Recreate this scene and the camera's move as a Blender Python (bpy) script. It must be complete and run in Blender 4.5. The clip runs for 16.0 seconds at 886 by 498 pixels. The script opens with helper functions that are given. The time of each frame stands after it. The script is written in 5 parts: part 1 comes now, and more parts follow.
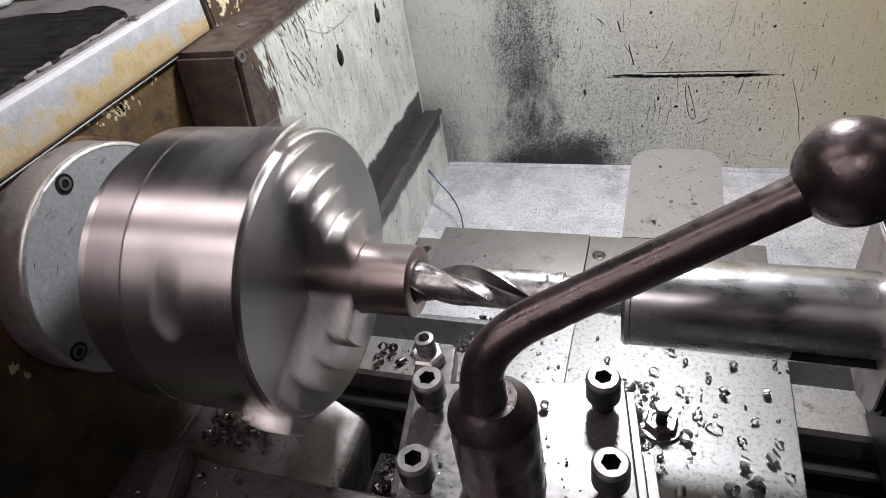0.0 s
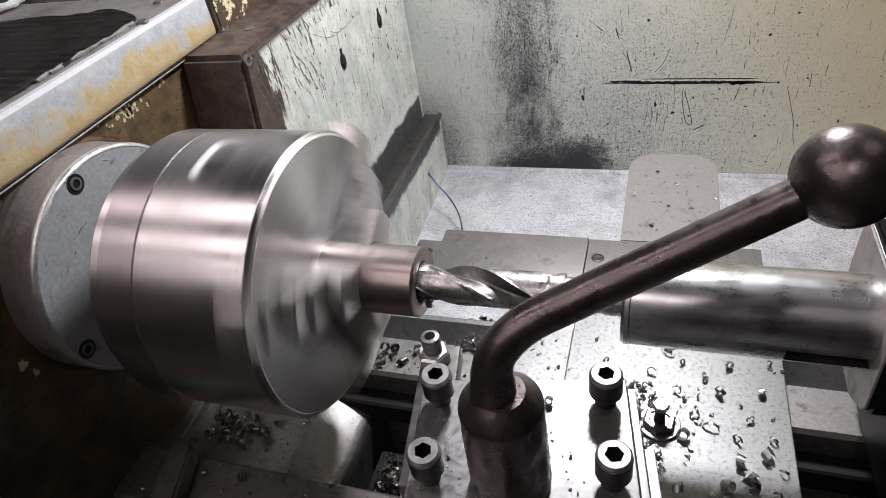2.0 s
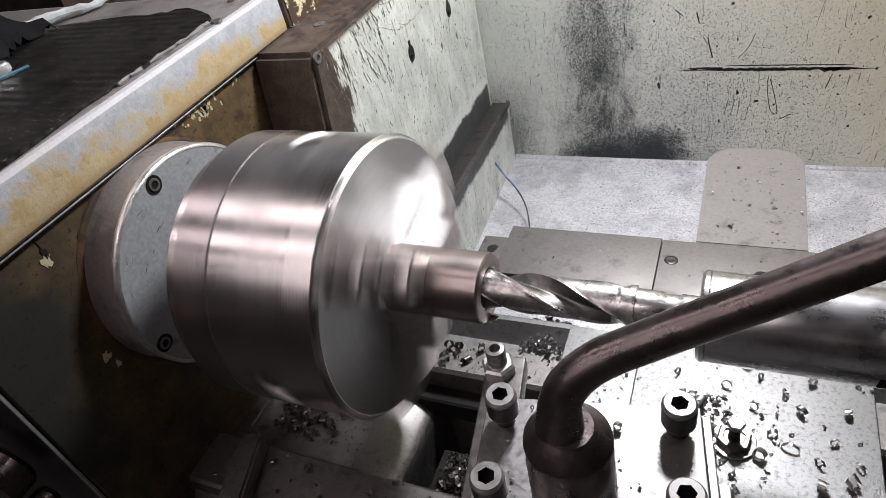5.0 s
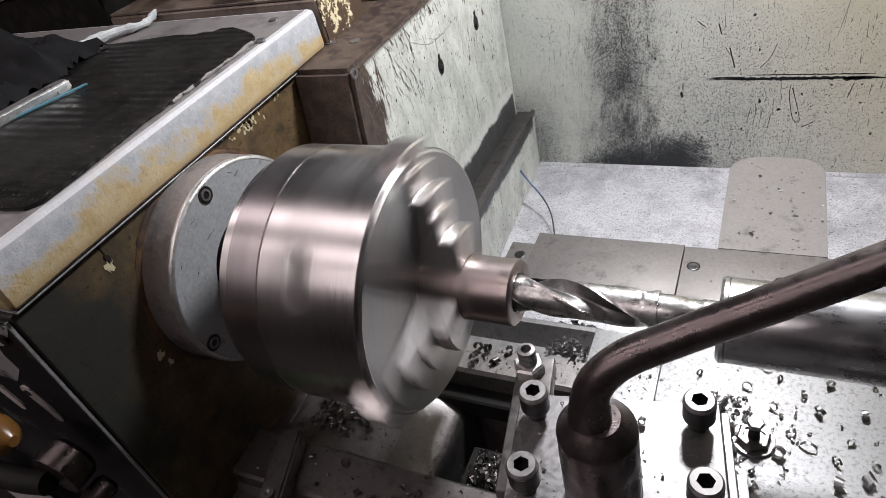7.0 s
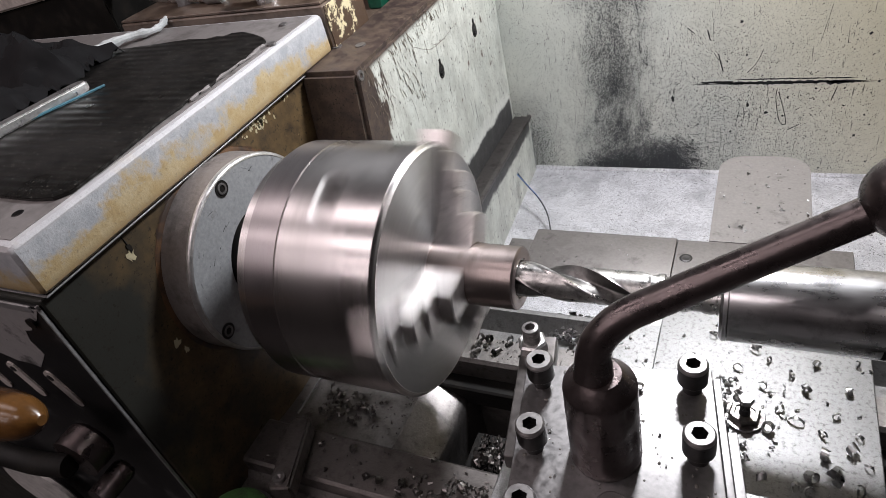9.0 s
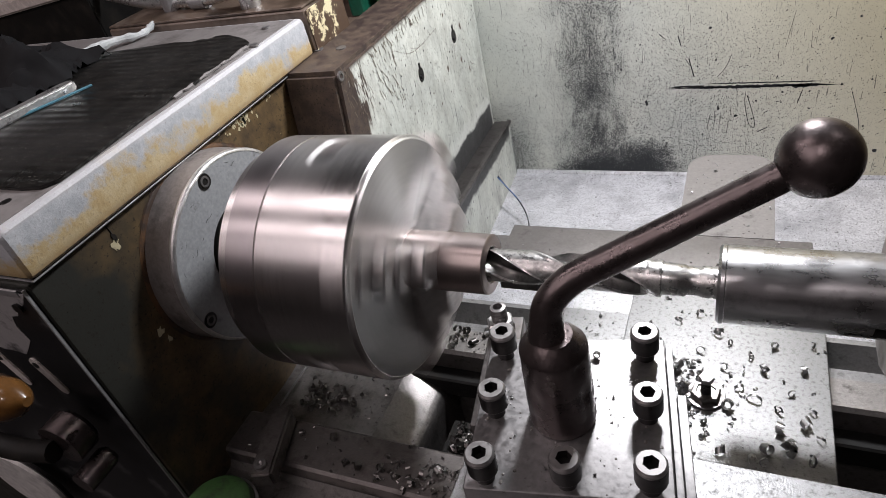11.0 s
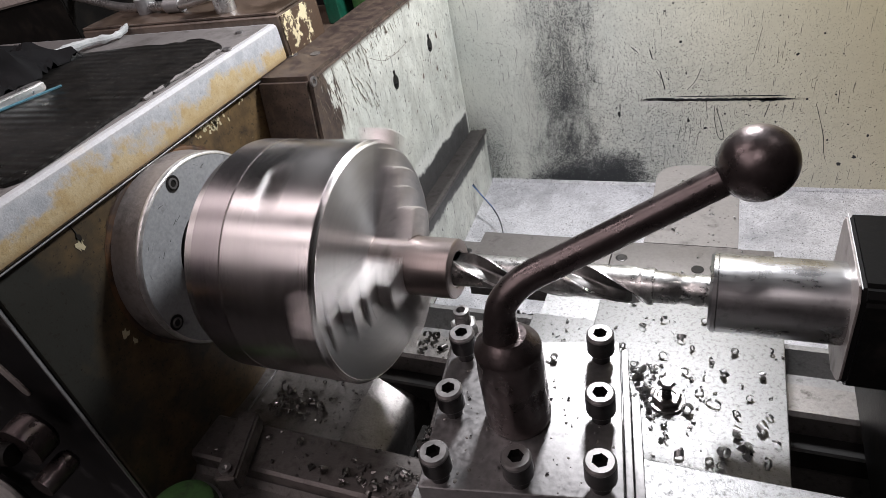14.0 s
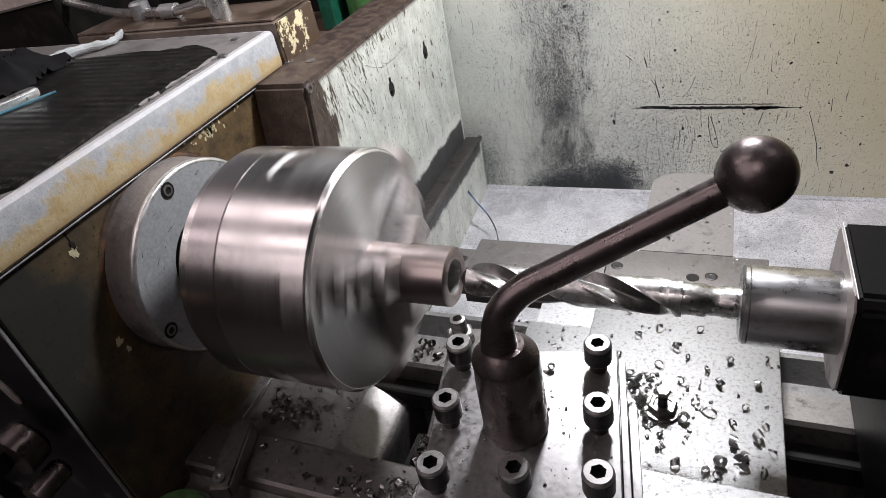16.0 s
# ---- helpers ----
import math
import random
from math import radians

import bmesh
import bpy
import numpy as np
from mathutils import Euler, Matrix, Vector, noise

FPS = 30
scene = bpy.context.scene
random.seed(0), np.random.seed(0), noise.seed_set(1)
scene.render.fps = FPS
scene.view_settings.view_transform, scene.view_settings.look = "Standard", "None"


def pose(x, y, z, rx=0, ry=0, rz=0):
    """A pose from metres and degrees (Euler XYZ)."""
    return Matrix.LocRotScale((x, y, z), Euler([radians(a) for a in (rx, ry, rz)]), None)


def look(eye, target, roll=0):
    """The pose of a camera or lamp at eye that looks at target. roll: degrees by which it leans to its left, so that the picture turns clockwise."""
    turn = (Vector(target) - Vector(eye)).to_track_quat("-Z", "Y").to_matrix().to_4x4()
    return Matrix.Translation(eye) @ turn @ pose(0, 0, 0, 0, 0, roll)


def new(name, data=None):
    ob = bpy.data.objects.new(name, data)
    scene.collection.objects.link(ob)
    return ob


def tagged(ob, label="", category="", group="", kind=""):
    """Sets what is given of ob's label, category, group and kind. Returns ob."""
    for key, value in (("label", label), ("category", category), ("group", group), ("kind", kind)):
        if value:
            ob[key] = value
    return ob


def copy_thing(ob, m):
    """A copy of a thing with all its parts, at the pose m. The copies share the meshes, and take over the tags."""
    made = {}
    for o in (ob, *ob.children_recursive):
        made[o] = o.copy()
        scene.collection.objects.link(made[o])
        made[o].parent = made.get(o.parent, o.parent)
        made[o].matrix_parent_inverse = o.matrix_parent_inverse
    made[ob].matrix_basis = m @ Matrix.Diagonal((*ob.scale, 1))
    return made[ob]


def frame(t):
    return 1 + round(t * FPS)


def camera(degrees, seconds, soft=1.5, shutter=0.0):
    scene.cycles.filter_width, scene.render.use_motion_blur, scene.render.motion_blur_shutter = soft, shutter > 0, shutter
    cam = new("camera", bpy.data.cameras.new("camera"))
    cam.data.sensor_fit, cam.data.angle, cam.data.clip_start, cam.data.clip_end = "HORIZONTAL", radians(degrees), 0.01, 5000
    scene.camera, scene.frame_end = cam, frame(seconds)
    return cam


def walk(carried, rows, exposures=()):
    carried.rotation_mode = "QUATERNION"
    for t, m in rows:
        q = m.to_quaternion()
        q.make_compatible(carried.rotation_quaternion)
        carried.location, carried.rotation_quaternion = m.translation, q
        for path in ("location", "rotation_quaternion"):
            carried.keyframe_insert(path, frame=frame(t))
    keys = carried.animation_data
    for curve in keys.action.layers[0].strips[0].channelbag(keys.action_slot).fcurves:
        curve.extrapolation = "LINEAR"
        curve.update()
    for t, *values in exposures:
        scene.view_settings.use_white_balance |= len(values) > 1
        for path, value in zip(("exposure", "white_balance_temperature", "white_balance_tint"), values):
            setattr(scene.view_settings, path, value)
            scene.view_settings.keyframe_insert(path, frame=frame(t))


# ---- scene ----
cam = camera(69.5, 16.0, soft=0.55, shutter=0.45)
PATH = [
    (0, (0.3282, -0.3002, 1.3893), (0.1405, 0.1319, 1.0178), -11.27),
    (0.5, (0.3262, -0.3019, 1.3916), (0.1411, 0.1321, 1.0209), -10.97),
    (1, (0.3251, -0.3043, 1.3928), (0.1405, 0.1305, 1.0229), -10.83),
    (1.5, (0.3255, -0.3082, 1.3947), (0.1410, 0.1269, 1.0249), -10.86),
    (2, (0.3250, -0.3106, 1.3953), (0.1418, 0.1251, 1.0257), -10.48),
    (2.5, (0.3251, -0.3100, 1.3962), (0.1435, 0.1264, 1.0267), -10.16),
    (3, (0.3262, -0.3095, 1.3968), (0.1440, 0.1277, 1.0285), -10.15),
    (3.5, (0.3278, -0.3077, 1.3996), (0.1323, 0.1280, 1.0363), -10.53),
    (4, (0.3256, -0.3047, 1.4048), (0.1170, 0.1264, 1.0434), -10.63),
    (4.5, (0.3196, -0.2963, 1.4031), (0.0883, 0.1135, 1.0309), -13.11),
    (5, (0.3205, -0.2940, 1.4057), (0.0820, 0.1095, 1.0311), -14.36),
    (7.5, (0.3253, -0.3223, 1.4288), (0.0672, 0.0762, 1.0620), -15.66),
    (8, (0.3266, -0.3287, 1.4277), (0.0712, 0.0726, 1.0619), -15.66),
    (8.5, (0.3260, -0.3378, 1.4294), (0.0706, 0.0658, 1.0663), -15.46),
    (9, (0.3273, -0.3487, 1.4310), (0.0754, 0.0595, 1.0706), -15.19),
    (11.5, (0.3564, -0.3730, 1.4221), (0.1156, 0.0499, 1.0711), -14.25),
    (12, (0.3606, -0.3698, 1.4207), (0.1263, 0.0567, 1.0697), -13.62),
    (12.5, (0.3631, -0.3713, 1.4220), (0.1311, 0.0576, 1.0724), -13.06),
    (13, (0.3664, -0.3730, 1.4218), (0.1360, 0.0585, 1.0743), -12.81),
    (13.5, (0.3646, -0.3726, 1.4217), (0.1328, 0.0582, 1.0744), -12.79),
    (14, (0.3644, -0.3737, 1.4209), (0.1341, 0.0577, 1.0733), -12.73),
    (14.5, (0.3640, -0.3720, 1.4210), (0.1339, 0.0594, 1.0733), -12.62),
    (15, (0.3630, -0.3717, 1.4213), (0.1336, 0.0608, 1.0743), -12.59),
    (15.5, (0.3625, -0.3718, 1.4213), (0.1356, 0.0622, 1.0747), -12.43),
    (16, (0.3621, -0.3725, 1.4224), (0.1367, 0.0640, 1.0779), -12.16),
]
walk(cam, [(t, look(eye, target, roll)) for t, eye, target, roll in PATH])

# ---- light ----
AX = 1.10  # height of the spindle axis
world = bpy.data.worlds.new("workshop_air")
scene.world = world
world.use_nodes = True
world.node_tree.nodes["Background"].inputs[0].default_value = (0.9, 0.86, 0.84, 1)
world.node_tree.nodes["Background"].inputs[1].default_value = 0.001


def lamp(name, eye, target, power, size, size_y=None, colour=(1, 1, 1)):
    d = bpy.data.lights.new(name, "AREA")
    d.energy, d.size, d.color = power, size, colour
    if size_y:
        d.shape, d.size_y = "RECTANGLE", size_y
    ob = new(name, d)
    ob.matrix_world = look(eye, target)
    return ob


lamp("machine_lamp_light", (0.28, 0.41, 1.66), (0.24, 0.05, 1.05), 8.7, 0.11, colour=(0.955, 0.957, 1.0))
lamp("ceiling_light", (0.29, -1.19, 2.68), (0.3, 0.0, 1.1), 3.8, 0.08, 0.075, colour=(1.0, 0.88, 0.90))
lamp("ceiling_light", (1.16, 0.21, 2.68), (0.4, 0.0, 1.1), 1.6, 0.12, 0.06, colour=(1.0, 0.92, 0.92))
for strip_y, strip_w in ((-0.20, 0.40), (-1.05, 0.40), (-1.75, 0.30), (-2.45, 0.55)):
    lamp("ceiling_strip_light", (-1.1, strip_y, 2.74), (-1.1, strip_y, 0), 20.0 * strip_w, 1.8, strip_w, colour=(1.0, 0.86, 0.88))

# ---- materials ----


class Nodes:
    """Short calls for building a node material."""

    def __init__(self, name, rough=0.5, metal=0.0, fixed=False):
        self.m = bpy.data.materials.new(name)
        self.m.use_nodes = True
        self.t = self.m.node_tree
        self.b = self.t.nodes["Principled BSDF"]
        self.b.inputs["Roughness"].default_value = rough
        self.b.inputs["Metallic"].default_value = metal
        self.co = self.t.nodes.new("ShaderNodeNewGeometry").outputs["Position"] if fixed else self.t.nodes.new("ShaderNodeTexCoord").outputs["Object"]

    def add(self, kind, **values):
        n = self.t.nodes.new("ShaderNode" + kind)
        for k, v in values.items():
            n.inputs[k.replace("_", " ")].default_value = v
        return n

    def link(self, a, b):
        self.t.links.new(a, b)

    def scaled(self, sx, sy, sz):
        n = self.add("Mapping")
        n.inputs["Scale"].default_value = (sx, sy, sz)
        self.link(self.co, n.inputs["Vector"])
        return n.outputs[0]

    def noise(self, scale, detail=4, rough=0.6, co=None):
        n = self.add("TexNoise", Scale=scale, Detail=detail, Roughness=rough)
        self.link(co or self.co, n.inputs["Vector"])
        return n.outputs["Fac"]

    def ramp(self, fac, a, b, lo=0.0, hi=1.0):
        n = self.add("MapRange")
        n.clamp = True
        for k, v in zip(("From Min", "From Max", "To Min", "To Max"), (a, b, lo, hi)):
            n.inputs[k].default_value = v
        self.link(fac, n.inputs["Value"])
        return n.outputs["Result"]

    def math(self, op, a, b=0.0):
        n = self.t.nodes.new("ShaderNodeMath")
        n.operation = op
        for i, v in enumerate((a, b)):
            if isinstance(v, (int, float)):
                n.inputs[i].default_value = v
            else:
                self.link(v, n.inputs[i])
        return n.outputs[0]

    def mix(self, fac, a, b):
        n = self.t.nodes.new("ShaderNodeMix")
        n.data_type = "RGBA"
        for i, v in ((0, fac), (6, a), (7, b)):
            if isinstance(v, (int, float)):
                n.inputs[i].default_value = v
            elif isinstance(v, tuple):
                n.inputs[i].default_value = (*v, 1)
            else:
                self.link(v, n.inputs[i])
        return n.outputs[2]

    def axis(self, k):
        n = self.t.nodes.new("ShaderNodeSeparateXYZ")
        self.link(self.co, n.inputs[0])
        return n.outputs[k]

    def band(self, k, lo, hi, soft, wobble=None, amount=0.0):
        """1 between lo and hi along axis k, fading over soft."""
        v = self.axis(k)
        if wobble is not None:
            v = self.math("ADD", v, self.math("MULTIPLY", self.math("SUBTRACT", wobble, 0.5), amount))
        return self.math("MULTIPLY", self.ramp(v, lo - soft, lo + soft), self.ramp(v, hi + soft, hi - soft))

    def colour(self, c):
        self.link(c, self.b.inputs["Base Color"])

    def rough(self, r):
        self.link(r, self.b.inputs["Roughness"])

    def bump(self, h, strength=0.2, dist=0.001):
        n = self.add("Bump", Strength=strength, Distance=dist)
        self.link(h, n.inputs["Height"])
        self.link(n.outputs[0], self.b.inputs["Normal"])


def metal(name, c, rough, dirt=0.35, dirt_c=(0.03, 0.025, 0.02), grain=400, stretch=(1, 1, 1), m=1.0, bump=0.15, dirt_scale=35, aniso=0.0):
    """Bare metal with grain, smears and dark oily dirt."""
    k = Nodes(name, rough, m)
    g = k.noise(grain, 3, 0.6, k.scaled(*stretch))
    d = k.noise(dirt_scale, 6, 0.65)
    base = k.mix(k.ramp(g, 0.25, 0.75), tuple(v * 0.8 for v in c), tuple(min(1, v * 1.15) for v in c))
    k.colour(k.mix(k.ramp(d, 0.62 - dirt * 0.3, 0.8, 0, 0.9), base, dirt_c))
    k.rough(k.math("ADD", k.ramp(g, 0.3, 0.7, rough * 0.8, rough * 1.2), k.ramp(d, 0.4, 0.8, 0, 0.25)))
    k.bump(g, bump, 0.0004)
    if aniso:
        k.b.inputs["Anisotropic"].default_value = aniso
        k.b.inputs["Anisotropic Rotation"].default_value = 0.25
        tg = k.t.nodes.new("ShaderNodeTangent")
        tg.direction_type, tg.axis = "RADIAL", "X"
        k.link(tg.outputs[0], k.b.inputs["Tangent"])
    return k.m


def paint(name, c, rust=0.3, rust_c=(0.12, 0.06, 0.03), rough=0.5, scale=18, specks=True, crisp=0.0):
    """Old enamel, chipped, with brown grime."""
    k = Nodes(name, rough)
    big, fine = k.noise(scale, 8, 0.7), k.noise(scale * 9, 5, 0.7)
    base = k.mix(k.ramp(fine, 0.3, 0.7), tuple(v * 0.85 for v in c), c)
    lo, hi = 0.6 - rust * 0.35, 0.68 - rust * 0.2
    if crisp:
        lo, hi = (lo + hi) / 2 - crisp, (lo + hi) / 2 + crisp
    base = k.mix(k.ramp(big, lo, hi), base, rust_c)
    if specks:
        base = k.mix(k.ramp(fine, 0.66, 0.70, 0, 0.9), base, (0.02, 0.018, 0.015))
    k.colour(base)
    k.bump(k.math("ADD", big, fine), 0.25, 0.001)
    return k.m


def guard_paint():
    """Cream-green sheet paint with scratches, chips, soot and a long scrape on the back wall."""
    k = Nodes("guard_paint", 0.42, 0.0, True)
    fine, mid, big = k.noise(360, 3, 0.6), k.noise(70, 6, 0.7), k.noise(7, 4, 0.6)
    dust = k.noise(900, 2, 0.6)
    base = k.mix(k.ramp(big, 0.35, 0.65), (0.62, 0.65, 0.60), (0.75, 0.765, 0.69))
    base = k.mix(k.ramp(mid, 0.35, 0.75, 0, 0.4), base, (0.46, 0.48, 0.43))
    base = k.mix(k.ramp(dust, 0.50, 0.66, 0, 0.30), base, (0.33, 0.34, 0.32))
    warm = k.ramp(k.math("ADD", k.axis("X"), k.math("MULTIPLY", k.axis("Z"), 0.5)), 0.74, 1.15)
    base = k.mix(k.math("MULTIPLY", warm, 0.88), base, (0.56, 0.48, 0.28))
    dark = (0.022, 0.025, 0.028)

    def tilted(deg, sx, sz, scale, lo, hi, gain):
        n = k.add("Mapping")
        n.inputs["Rotation"].default_value = (radians(deg * 0.3), radians(deg), radians(deg * 0.2))
        n.inputs["Scale"].default_value = (sx, sx, sz)
        k.link(k.co, n.inputs["Vector"])
        return k.ramp(k.noise(scale, 2, 0.55, n.outputs[0]), lo, hi, 0, gain)

    zone = k.ramp(k.noise(9, 3), 0.52, 0.66)
    back = k.ramp(k.axis("Y"), 0.575, 0.58)
    side = k.ramp(k.axis("Y"), 0.578, 0.572)
    # oily smears on the side guard
    smear = k.math("MULTIPLY", k.ramp(k.noise(34, 6, 0.75, k.scaled(1, 1, 0.5)), 0.42, 0.66, 0, 0.55), side)
    base = k.mix(smear, base, (0.30, 0.30, 0.265))
    # chips of two sizes
    v = k.add("TexVoronoi", Scale=105.0)
    k.link(k.scaled(1.3, 1.3, 0.75), v.inputs["Vector"])
    edge = k.math("ADD", v.outputs["Distance"], k.math("MULTIPLY", k.math("SUBTRACT", fine, 0.5), 0.30))
    chips = k.math("MULTIPLY", k.math("MULTIPLY", k.ramp(edge, 0.17, 0.13), k.ramp(k.noise(26, 2), 0.50, 0.52)), side)
    chips2 = k.math("MULTIPLY", k.ramp(k.noise(190, 4, 0.7, k.scaled(1.1, 1.1, 0.9)), 0.640, 0.658), k.ramp(zone, 0, 1, 0.15, 1.0))
    lines = [k.math("MULTIPLY", tilted(-52, 10, 0.55, 50, 0.685, 0.70, 0.85), side), tilted(40, 10, 0.6, 58, 0.675, 0.69, 0.7)]
    # soot on the back wall beside the work, densest at its foot
    wob, cloud = k.noise(13, 6, 0.7), k.noise(30, 6, 0.7, k.scaled(1.5, 1, 0.55))
    column = k.math("MULTIPLY", k.band("X", 0.097, 0.170, 0.060, wob, 0.11), k.ramp(k.axis("Z"), 1.24, 0.88, 0.55, 1.0))
    column = k.math("MULTIPLY", column, k.ramp(cloud, 0.30, 0.60, 0.60, 1.25))
    blotch = k.math("MULTIPLY", k.band("X", 0.090, 0.165, 0.035, wob, 0.08), k.band("Z", 0.93, 1.02, 0.035, cloud, 0.08))
    column = k.math("MAXIMUM", column, k.math("MULTIPLY", blotch, 0.80))
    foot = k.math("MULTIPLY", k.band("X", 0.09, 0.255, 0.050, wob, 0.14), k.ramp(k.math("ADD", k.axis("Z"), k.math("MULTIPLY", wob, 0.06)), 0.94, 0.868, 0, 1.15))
    # darker film and specks towards the low left corner and the lower wall
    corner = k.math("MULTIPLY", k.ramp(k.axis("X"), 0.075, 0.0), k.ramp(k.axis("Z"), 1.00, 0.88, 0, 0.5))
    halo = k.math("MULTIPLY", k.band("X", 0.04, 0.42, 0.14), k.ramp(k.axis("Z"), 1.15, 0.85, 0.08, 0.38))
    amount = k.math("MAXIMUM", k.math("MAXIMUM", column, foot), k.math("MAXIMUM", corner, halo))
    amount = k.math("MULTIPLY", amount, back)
    speck = k.noise(760, 3, 0.7, k.scaled(1, 1, 0.8))
    grain = k.math("ADD", k.math("MULTIPLY", speck, 0.7), k.math("MULTIPLY", dust, 0.3))
    soot = k.ramp(k.math("ADD", grain, k.math("MULTIPLY", amount, 0.235)), 0.600, 0.655, 0, 0.96)
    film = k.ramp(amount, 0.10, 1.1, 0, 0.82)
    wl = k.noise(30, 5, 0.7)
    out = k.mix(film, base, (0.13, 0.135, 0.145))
    for f in (soot, chips, chips2, *lines):
        out = k.mix(f, out, dark)
    # bare dark strip above the side ledge, with a pale scuffed border
    strip = k.math("MULTIPLY", k.band("Z", 0.90, 0.962, 0.003, wl, 0.03), side)
    scuff = k.math("MULTIPLY", k.band("Z", 0.945, 0.978, 0.006, wl, 0.05), side)
    out = k.mix(k.math("MULTIPLY", scuff, 0.55), out, (0.80, 0.81, 0.77))
    out = k.mix(strip, out, (0.06, 0.06, 0.06))
    # worn brown front edge of the side guard, running down in streaks
    streak = k.noise(75, 4, 0.7, k.scaled(1, 1, 0.16))
    reach = k.math("ADD", k.axis("Y"), k.math("MULTIPLY", streak, 0.20))
    reach = k.math("ADD", reach, k.math("MULTIPLY", k.math("SUBTRACT", 1.19, k.axis("Z")), 0.10))
    worn = k.math("MULTIPLY", k.ramp(reach, 0.318, 0.308), side)
    lean = k.math("ADD", k.axis("Y"), k.math("MULTIPLY", k.math("SUBTRACT", 1.198, k.axis("Z")), 0.175))
    lip = k.math("MULTIPLY", k.ramp(lean, 0.181, 0.177), side)
    top = k.math("MULTIPLY", k.ramp(k.axis("Z"), 1.188, 1.193), side)
    brown = k.mix(k.ramp(mid, 0.4, 0.65), (0.048, 0.034, 0.031), (0.105, 0.076, 0.056))
    brown = k.mix(k.ramp(fine, 0.60, 0.64), brown, (0.03, 0.025, 0.02))
    out = k.mix(k.math("MAXIMUM", k.math("MAXIMUM", worn, lip), top), out, brown)
    k.colour(out)
    k.rough(k.math("MAXIMUM", k.ramp(mid, 0.3, 0.7, 0.36, 0.58), k.math("MULTIPLY", soot, 0.95)))
    k.bump(k.math("ADD", fine, k.math("MULTIPLY", chips2, -1.0)), 0.25, 0.0008)
    return k.m


def pan_metal():
    """Zinc chip pan, dusted with grit."""
    k = Nodes("pan_metal", 0.5, 0.35, True)
    fine, big = k.noise(270, 4, 0.75), k.noise(14, 6, 0.7)
    base = k.mix(k.ramp(fine, 0.35, 0.65), (0.36, 0.36, 0.385), (0.92, 0.92, 0.95))
    base = k.mix(k.ramp(big, 0.42, 0.66, 0, 0.7), base, (0.27, 0.27, 0.29))
    k.colour(k.mix(k.ramp(fine, 0.575, 0.615, 0, 0.85), base, (0.08, 0.08, 0.08)))
    k.bump(fine, 0.4, 0.001)
    return k.m


def trim_metal():
    """Cast lid edge: bare grey with worn yellow paint along its lower half."""
    k = Nodes("trim_metal", 0.45, 0.0, True)
    a, m, f = k.noise(14, 7, 0.7), k.noise(60, 6, 0.75), k.noise(330, 3, 0.65)
    base = k.mix(k.ramp(m, 0.40, 0.62), (0.37, 0.385, 0.41), (0.52, 0.53, 0.55))
    low = k.math("ADD", k.ramp(k.axis("Z"), 1.236, 1.200, 0, 0.30), a)
    yellow = k.mix(k.ramp(m, 0.38, 0.6), (0.55, 0.44, 0.25), (0.44, 0.31, 0.13))
    base = k.mix(k.ramp(k.math("ADD", low, k.math("MULTIPLY", m, 0.25)), 0.70, 0.82, 0, 0.9), base, yellow)
    edge = k.ramp(k.math("ADD", k.axis("Z"), k.math("MULTIPLY", m, 0.012)), 1.212, 1.203)
    base = k.mix(k.math("MULTIPLY", edge, 0.7), base, (0.20, 0.12, 0.055))
    bare = k.ramp(k.math("ADD", k.axis("Z"), k.math("MULTIPLY", f, 0.003)), 1.2355, 1.238)
    base = k.mix(k.math("MULTIPLY", bare, 0.7), base, (0.50, 0.49, 0.50))
    k.colour(k.mix(k.ramp(f, 0.62, 0.70, 0, 0.40), base, (0.15, 0.12, 0.09)))
    k.bump(k.math("ADD", k.math("MULTIPLY", a, 2.0), k.math("ADD", k.math("MULTIPLY", m, 1.5), f)), 0.32, 0.0011)
    return k.m


def headstock_paint():
    """Dark ochre enamel under oil, with grey-green fields and a few cream flakes."""
    k = Nodes("headstock_paint", 0.34, 0.0, True)
    big, m, f = k.noise(5.5, 5, 0.6), k.noise(34, 6, 0.7), k.noise(300, 3, 0.65)
    base = k.mix(k.ramp(m, 0.35, 0.68), (0.150, 0.100, 0.048), (0.045, 0.032, 0.021))
    # grey fields gather towards the front (-y), much darker than the ochre
    grey = k.ramp(k.math("ADD", big, k.math("MULTIPLY", k.axis("Y"), 1.3)), 0.52, 0.34)
    base = k.mix(grey, base, (0.029, 0.029, 0.025))
    v = k.add("TexVoronoi", Scale=95.0)
    k.link(k.co, v.inputs["Vector"])
    flake = k.math("MULTIPLY", k.ramp(k.math("ADD", v.outputs["Distance"], k.math("MULTIPLY", f, 0.35)), 0.44, 0.40), k.math("MULTIPLY", k.ramp(k.noise(17, 3), 0.54, 0.57), k.ramp(k.math("ADD", k.axis("Z"), k.math("MULTIPLY", k.axis("Y"), 0.5)), 1.20, 1.225)))
    base = k.mix(flake, base, (0.50, 0.43, 0.26))
    k.colour(k.mix(k.ramp(f, 0.60, 0.66, 0, 0.8), base, (0.02, 0.017, 0.013)))
    k.rough(k.ramp(m, 0.3, 0.7, 0.26, 0.5))
    k.bump(k.math("ADD", m, k.math("MULTIPLY", f, 0.4)), 0.25, 0.001)
    return k.m


